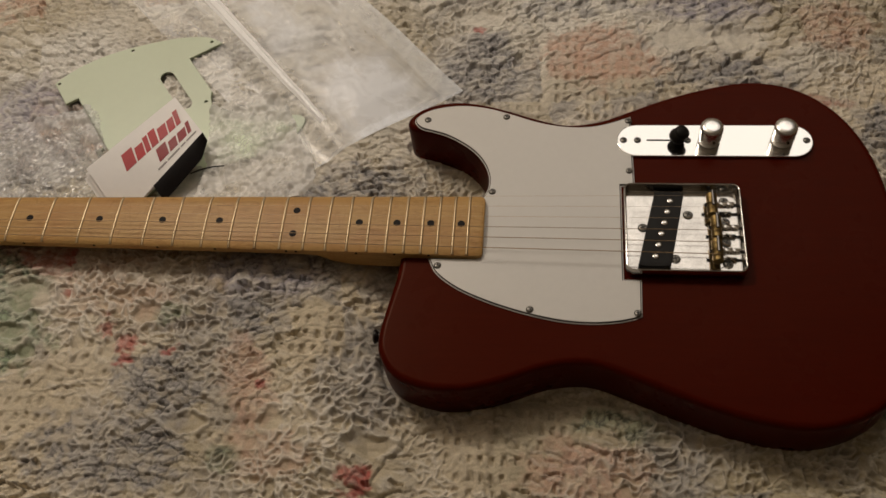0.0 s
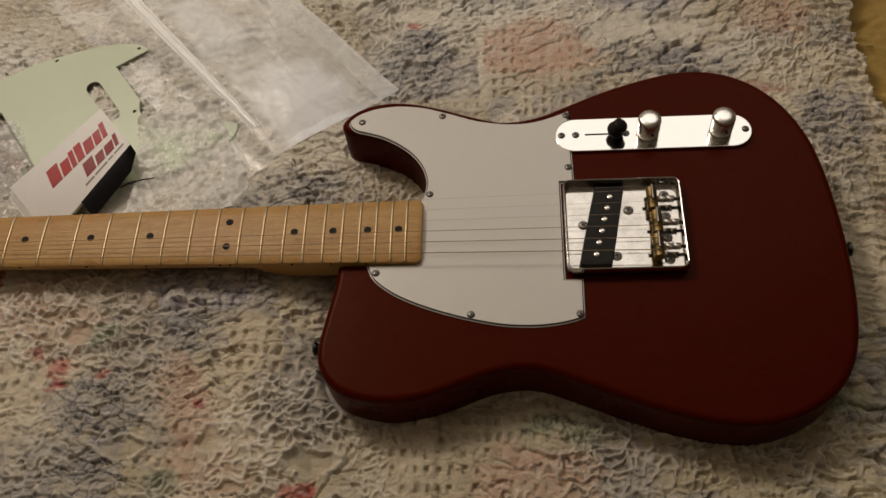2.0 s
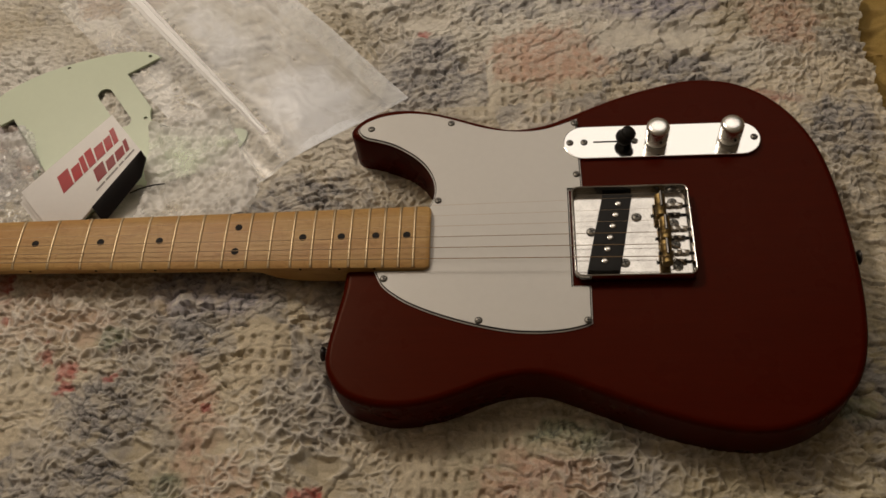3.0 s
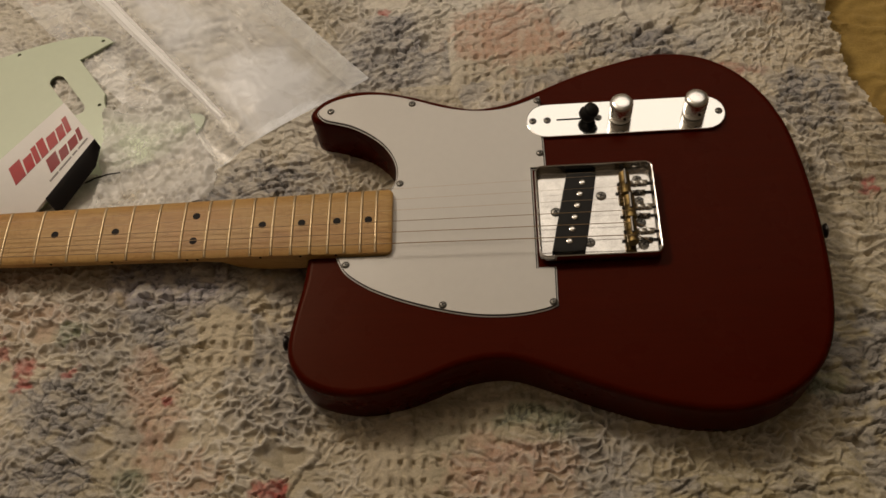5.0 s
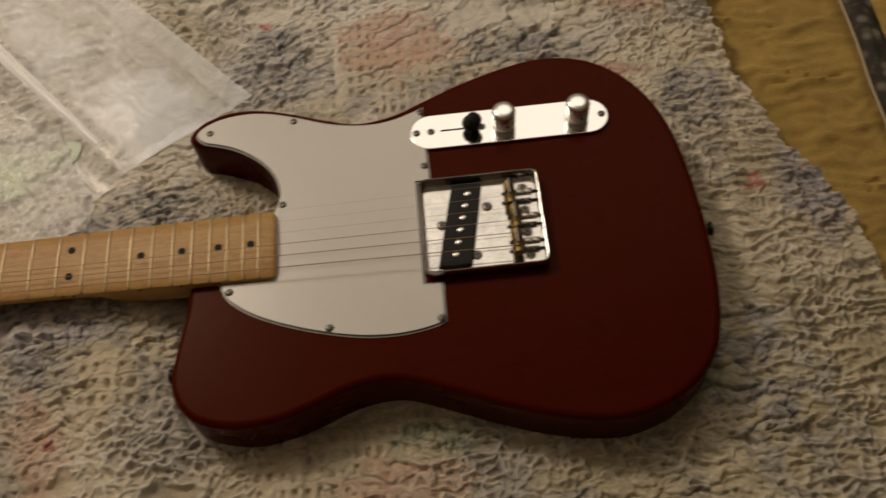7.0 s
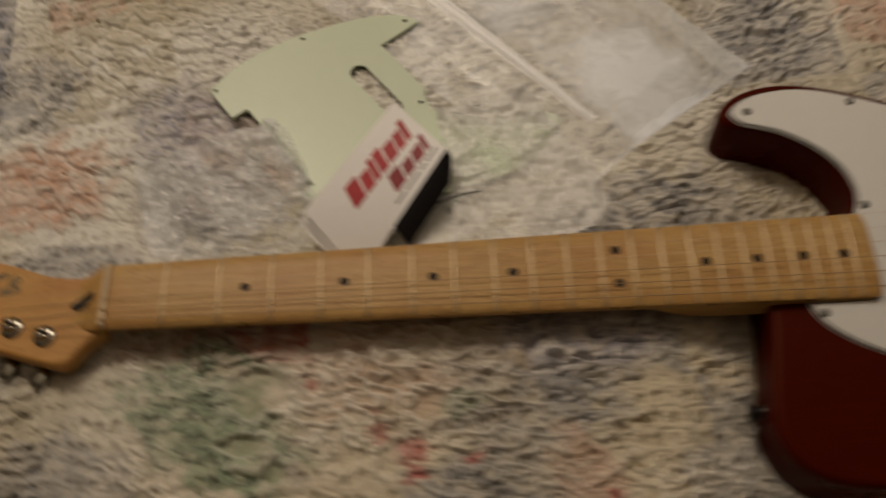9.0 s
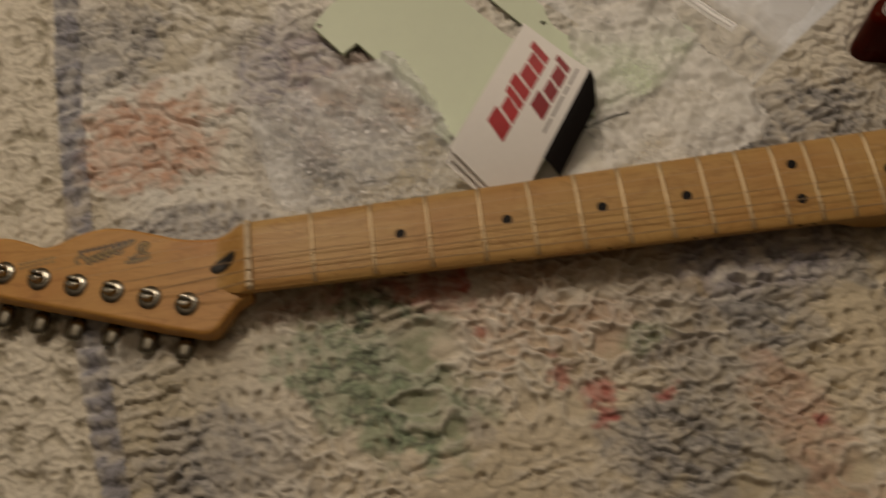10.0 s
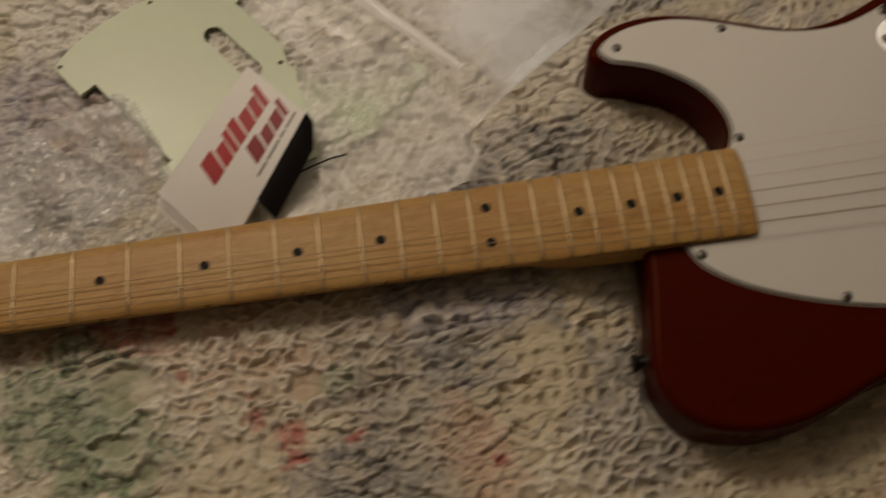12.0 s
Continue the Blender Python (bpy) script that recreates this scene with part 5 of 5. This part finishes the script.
def bag():
    root = thing("zip_bag", (-0.33, 0.2, 0.015), "clear crumpled plastic zip bag, empty, lying on the quilt", "bag")
    corner, along, across = np.array((-0.338, 0.080)), np.array((-0.69, 0.724)), np.array((0.793, 0.609))
    low_v, high_v = -0.015, 0.160
    u, v = np.meshgrid(np.linspace(0, 0.33, 170), np.linspace(low_v, high_v, 100))
    u = u * (1 - 0.10 * smooth(0.0, low_v, v)) + 0.033 * smooth(0.0, low_v, v)
    px = corner[0] + along[0] * u + across[0] * v
    py = corner[1] + along[1] * u + across[1] * v
    rim = np.clip(np.minimum(np.minimum(u, 0.33 - u), np.minimum(v - low_v, high_v - v)) / 0.03, 0, 1)
    bend = 0.8 * grad_noise(px * 30, py * 30, 101)
    n1 = np.clip(1 - np.abs(grad_noise(px * 18 + bend, py * 18, 102)) * 6, 0, 1) ** 2
    n2 = np.clip(1 - np.abs(grad_noise(u * 24 + bend, v * 70 + 0.6 * bend, 108)) * 6, 0, 1) ** 2
    puff = 0.0035 + 0.0022 * grad_noise(px * 8, py * 8, 103) + 0.0005 * n1 + 0.0004 * n2 + 0.0002 * grad_noise(px * 90, py * 90, 104)
    ridge = 0.0025 * np.exp(-((v - 0.0335 - 0.04 * u) / 0.008) ** 2)
    base = lie(px, py) + 0.0005 + 0.0050 * smooth(0.012, 0.034, v)
    rim = rim * smooth(0.005, 0.035, v)
    top = base + rim * puff + ridge * np.clip(rim * 3, 0, 1)
    # haze mask: two cloudy fields, white crease lines, a clear band beside the zip
    right = smooth(0.036, 0.05, v - 0.04 * u)
    cloud = smooth(1.25, 0.35, np.hypot((u - 0.035) / 0.060, (v - 0.085) / 0.045) + 0.5 * grad_noise(px * 30, py * 30, 110))
    cloud = np.maximum(cloud, 0.55 * smooth(1.2, 0.4, np.hypot((u - 0.175) / 0.05, (v - 0.075) / 0.022) + 0.6 * grad_noise(px * 35, py * 35, 111)))
    haze_mask = 0.15 + 0.16 * right + 0.95 * cloud * right + 0.24 * n1 * right + 0.13 * n2 + 0.10 * smooth(0.05, 0.4, grad_noise(u * 40, v * 110, 112)) + 0.10 * smooth(0.137, 0.141, v)
    edge = 0.35 * smooth(0.005, 0.0, np.minimum(u, high_v - v))
    paint = np.repeat((haze_mask + edge)[..., None], 4, -1).astype(np.float32)
    part("front_sheet", finish(lattice(px, py, top, None, paint), BAG_FILM, 80), root, "clear crumpled front film")
    low = base + 0.0008 + 0.001 * np.abs(grad_noise(px * 50, py * 50, 105))
    thin = np.full(px.shape + (4,), 0.05, np.float32)
    part("back_sheet", finish(lattice(px, py, low, None, thin), BAG_FILM, 80), root, "clear back film")
    s, w = np.meshgrid(np.linspace(0.032, 0.325, 130), np.linspace(-1, 1, 10))
    mid = 0.0335 + 0.04 * s
    off = mid + w * (0.0034 + 0.0030 * smooth(0.0, 0.25, s)) + 0.0012 * grad_noise(s * 35, w * 0, 106)
    zx, zy = corner[0] + along[0] * s + across[0] * off, corner[1] + along[1] * s + across[1] * off
    zz = lie(zx, zy) + 0.0135 + 0.0018 * (1 - w * w) + 0.0006 * grad_noise(s * 60, w * 1.5, 109)
    zip_strip = part("zip_strip", finish(lattice(zx, zy, zz), ZIP_FILM, 80), root, "milky folded zip strip")
    for way in (-1, 1):
        s = np.linspace(0.034, 0.322, 110)
        off = 0.0335 + 0.04 * s + way * (0.0014 + 0.0016 * smooth(0.0, 0.25, s)) + 0.0012 * grad_noise(s * 35, s * 0, 106)
        zx, zy = corner[0] + along[0] * s + across[0] * off, corner[1] + along[1] * s + across[1] * off
        zz = lie(zx, zy) + 0.0155 + 0.0006 * grad_noise(s * 60, s * 0 + way, 113)
        wide = [0.0009 + 0.0005 * float(k) for k in np.abs(grad_noise(s * 50, s * 0 + way, 114))]
        part("zip_ridge", mesh_of("zip_ridge", tube(list(zip(zx, zy, zz)), wide, 8), ZIP_FILM, 80), zip_strip, "shiny pressed ridge")
    qx, qy = np.meshgrid(np.linspace(0.0, 0.33, 60), np.linspace(0.1385, 0.1580, 6))
    ex, ey = corner[0] + along[0] * qx + across[0] * qy, corner[1] + along[1] * qx + across[1] * qy
    part("hem_strip", finish(lattice(ex, ey, lie(ex, ey) + 0.0095 + 0.0006 * grad_noise(qx * 60, qy * 60, 107)), HEM_FILM, 80), root, "hazy sealed hem")


def bubble_wrap(label, line, lift, seed, step, plastic, haze, rings, bright):
    """A crumpled piece of bubble wrap over an outline."""
    rng = random.Random(seed)
    line = [(x + rng.uniform(-0.0022, 0.0022), y + rng.uniform(-0.0022, 0.0022)) for x, y in line]
    root = thing("bubble_wrap", (sum(p[0] for p in line) / len(line), sum(p[1] for p in line) / len(line), 0.02), label, "bubble wrap", "packing")
    x0, x1, y0, y1 = min(p[0] for p in line), max(p[0] for p in line), min(p[1] for p in line), max(p[1] for p in line)
    px, py = np.meshgrid(np.arange(x0, x1, 0.0012), np.arange(y0, y1, 0.0012))
    wx, wy = px + 0.002 * grad_noise(px * 30, py * 30, seed), py + 0.002 * grad_noise(px * 30, py * 30, seed + 1)
    row = np.round(wy / (step * 0.866))
    fx = wx / step - 0.5 * (row % 2)
    d = np.hypot((fx - np.round(fx)) * step, wy - row * step * 0.866) / (step * 0.44)
    dome = np.sqrt(np.clip(1 - d * d, 0, 1)) * 0.0015 * (0.5 + 0.8 * np.abs(grad_noise(px * 90, py * 90, seed + 2)) * 2)
    wave = lift * (0.30 + 0.8 * np.abs(fractal(px * 14, py * 14, seed + 3, 3)) + 0.25 * np.clip(1 - np.abs(grad_noise(px * 40, py * 40, seed + 7)) * 4, 0, 1))
    # the crumpled sides stand up and turn milky
    def away(x0, y0, x1, y1):
        k = np.clip(((px - x0) * (x1 - x0) + (py - y0) * (y1 - y0)) / ((x1 - x0) ** 2 + (y1 - y0) ** 2), 0, 1)
        return np.hypot(px - x0 - k * (x1 - x0), py - y0 - k * (y1 - y0))
    side = sum(np.exp(-(away(*b) / 0.011) ** 2) for b in bright)
    side = np.clip(side * (0.75 + 1.2 * grad_noise(px * 70, py * 70, seed + 5)), 0, 1)
    pleat = np.clip(1 - np.abs(grad_noise(px * 45, py * 38, seed + 9)) * 4, 0, 1) ** 2
    pz = ground_z(px, py) + 0.002 + wave + dome + 0.006 * side + 0.0016 * pleat
    ring = np.exp(-((d - 0.85) / 0.28) ** 2)
    haze_mask = haze * np.clip(0.75 + 1.3 * grad_noise(px * 26 + py * 20, py * 55 - px * 30, seed + 4), 0.15, 1.5) + rings * (ring - 0.4) + 0.40 * side + 0.18 * pleat
    haze_mask = np.clip(haze_mask, 0.04, 1.1)
    me = lattice(px, py, pz, None, np.repeat(haze_mask[..., None], 4, -1).astype(np.float32))
    bm = bmesh.new()
    bm.from_mesh(me)
    bm.faces.ensure_lookup_table()
    cx = np.array([f.calc_center_median()[:2] for f in bm.faces])
    out = ~inside(cx[:, 0], cx[:, 1], line)
    bmesh.ops.delete(bm, geom=[f for f, o in zip(bm.faces[:], out) if o], context="FACES")
    top = bpy.data.meshes.new("bubble_film")
    bm.to_mesh(top)
    bm.free()
    part("bubble_film", finish(top, plastic, 80), root)
    # folded-over sides
    for k, (x0, y0, x1, y1) in enumerate(bright):
        length = math.hypot(x1 - x0, y1 - y0)
        s, w = np.meshgrid(np.linspace(0, 1, max(8, int(length / 0.0015))), np.linspace(-1, 1, 9))
        off = 0.0055 * w * (0.55 + 0.45 * np.sin(np.pi * s)) + 0.0035 * grad_noise(s * length * 60, w * 0 + k, seed + 11)
        fx, fy = x0 + (x1 - x0) * s - (y1 - y0) / length * off, y0 + (y1 - y0) * s + (x1 - x0) / length * off
        fz = ground_z(fx, fy) + 0.0045 + 0.75 * lift * (1 - w * w) * (0.55 + 0.9 * np.abs(grad_noise(s * length * 90, w * 1.5, seed + 12)))
        milk = np.clip(0.30 + 0.9 * grad_noise(s * length * 160, w * 2.2, seed + 13), 0.05, 0.9)
        part("folded_side", finish(lattice(fx, fy, fz, None, np.repeat(milk[..., None], 4, -1).astype(np.float32)), plastic, 80), root, "crumpled milky fold")
    return root


bag()
milky_wrap = bubble_wrap("crumpled milky bubble wrap over the spare pickguard", spline(mm([(-437, 140, 1), (-418, 150), (-383, 157, 1), (-366, 140), (-354, 112), (-336, 80, 1), (-330, 60), (-336, 38, 1), (-385, 33), (-436, 34, 1), (-431, 66), (-438, 104)]), 3), 0.013, 201, 0.0070, MILKY_WRAP, 1.3, 0.45,
    ((-0.43, 0.135, -0.385, 0.150), (-0.378, 0.148, -0.338, 0.085), (-0.338, 0.085, -0.340, 0.045), (-0.434, 0.060, -0.425, 0.036)))
bubble_wrap("flat sheet of clear bubble wrap beside the neck", spline(mm([(-652, 111, 1), (-640, 66), (-632, 34, 1), (-588, 30), (-552, 32), (-518, 38, 1), (-520, 64), (-530, 96), (-541, 122), (-556, 138, 1), (-608, 128)]), 3), 0.0090, 301, 0.0074, WRAP_FILM, 0.44, 0.25,
    ((-0.556, 0.132, -0.528, 0.075), (-0.645, 0.105, -0.630, 0.045), (-0.56, 0.132, -0.60, 0.120)))
# the wrap's plain tail, tucked under the card
tx, ty = np.meshgrid(np.linspace(-0.472, -0.424, 40), np.linspace(0.022, 0.078, 46))
tail_z = ground_z(tx, ty) + 0.0015 + 0.0014 * np.abs(fractal(tx * 40, ty * 55, 401, 2))
tail_milk = np.clip(0.62 + 0.8 * grad_noise(tx * 45, ty * 60, 402), 0.15, 1.0)
part("plain_tail", finish(lattice(tx + 0.004 * grad_noise(ty * 40, tx * 0, 403), ty, tail_z, None, np.repeat(tail_milk[..., None], 4, -1).astype(np.float32)), MILKY_WRAP, 80), milky_wrap, "smooth milky film tail")
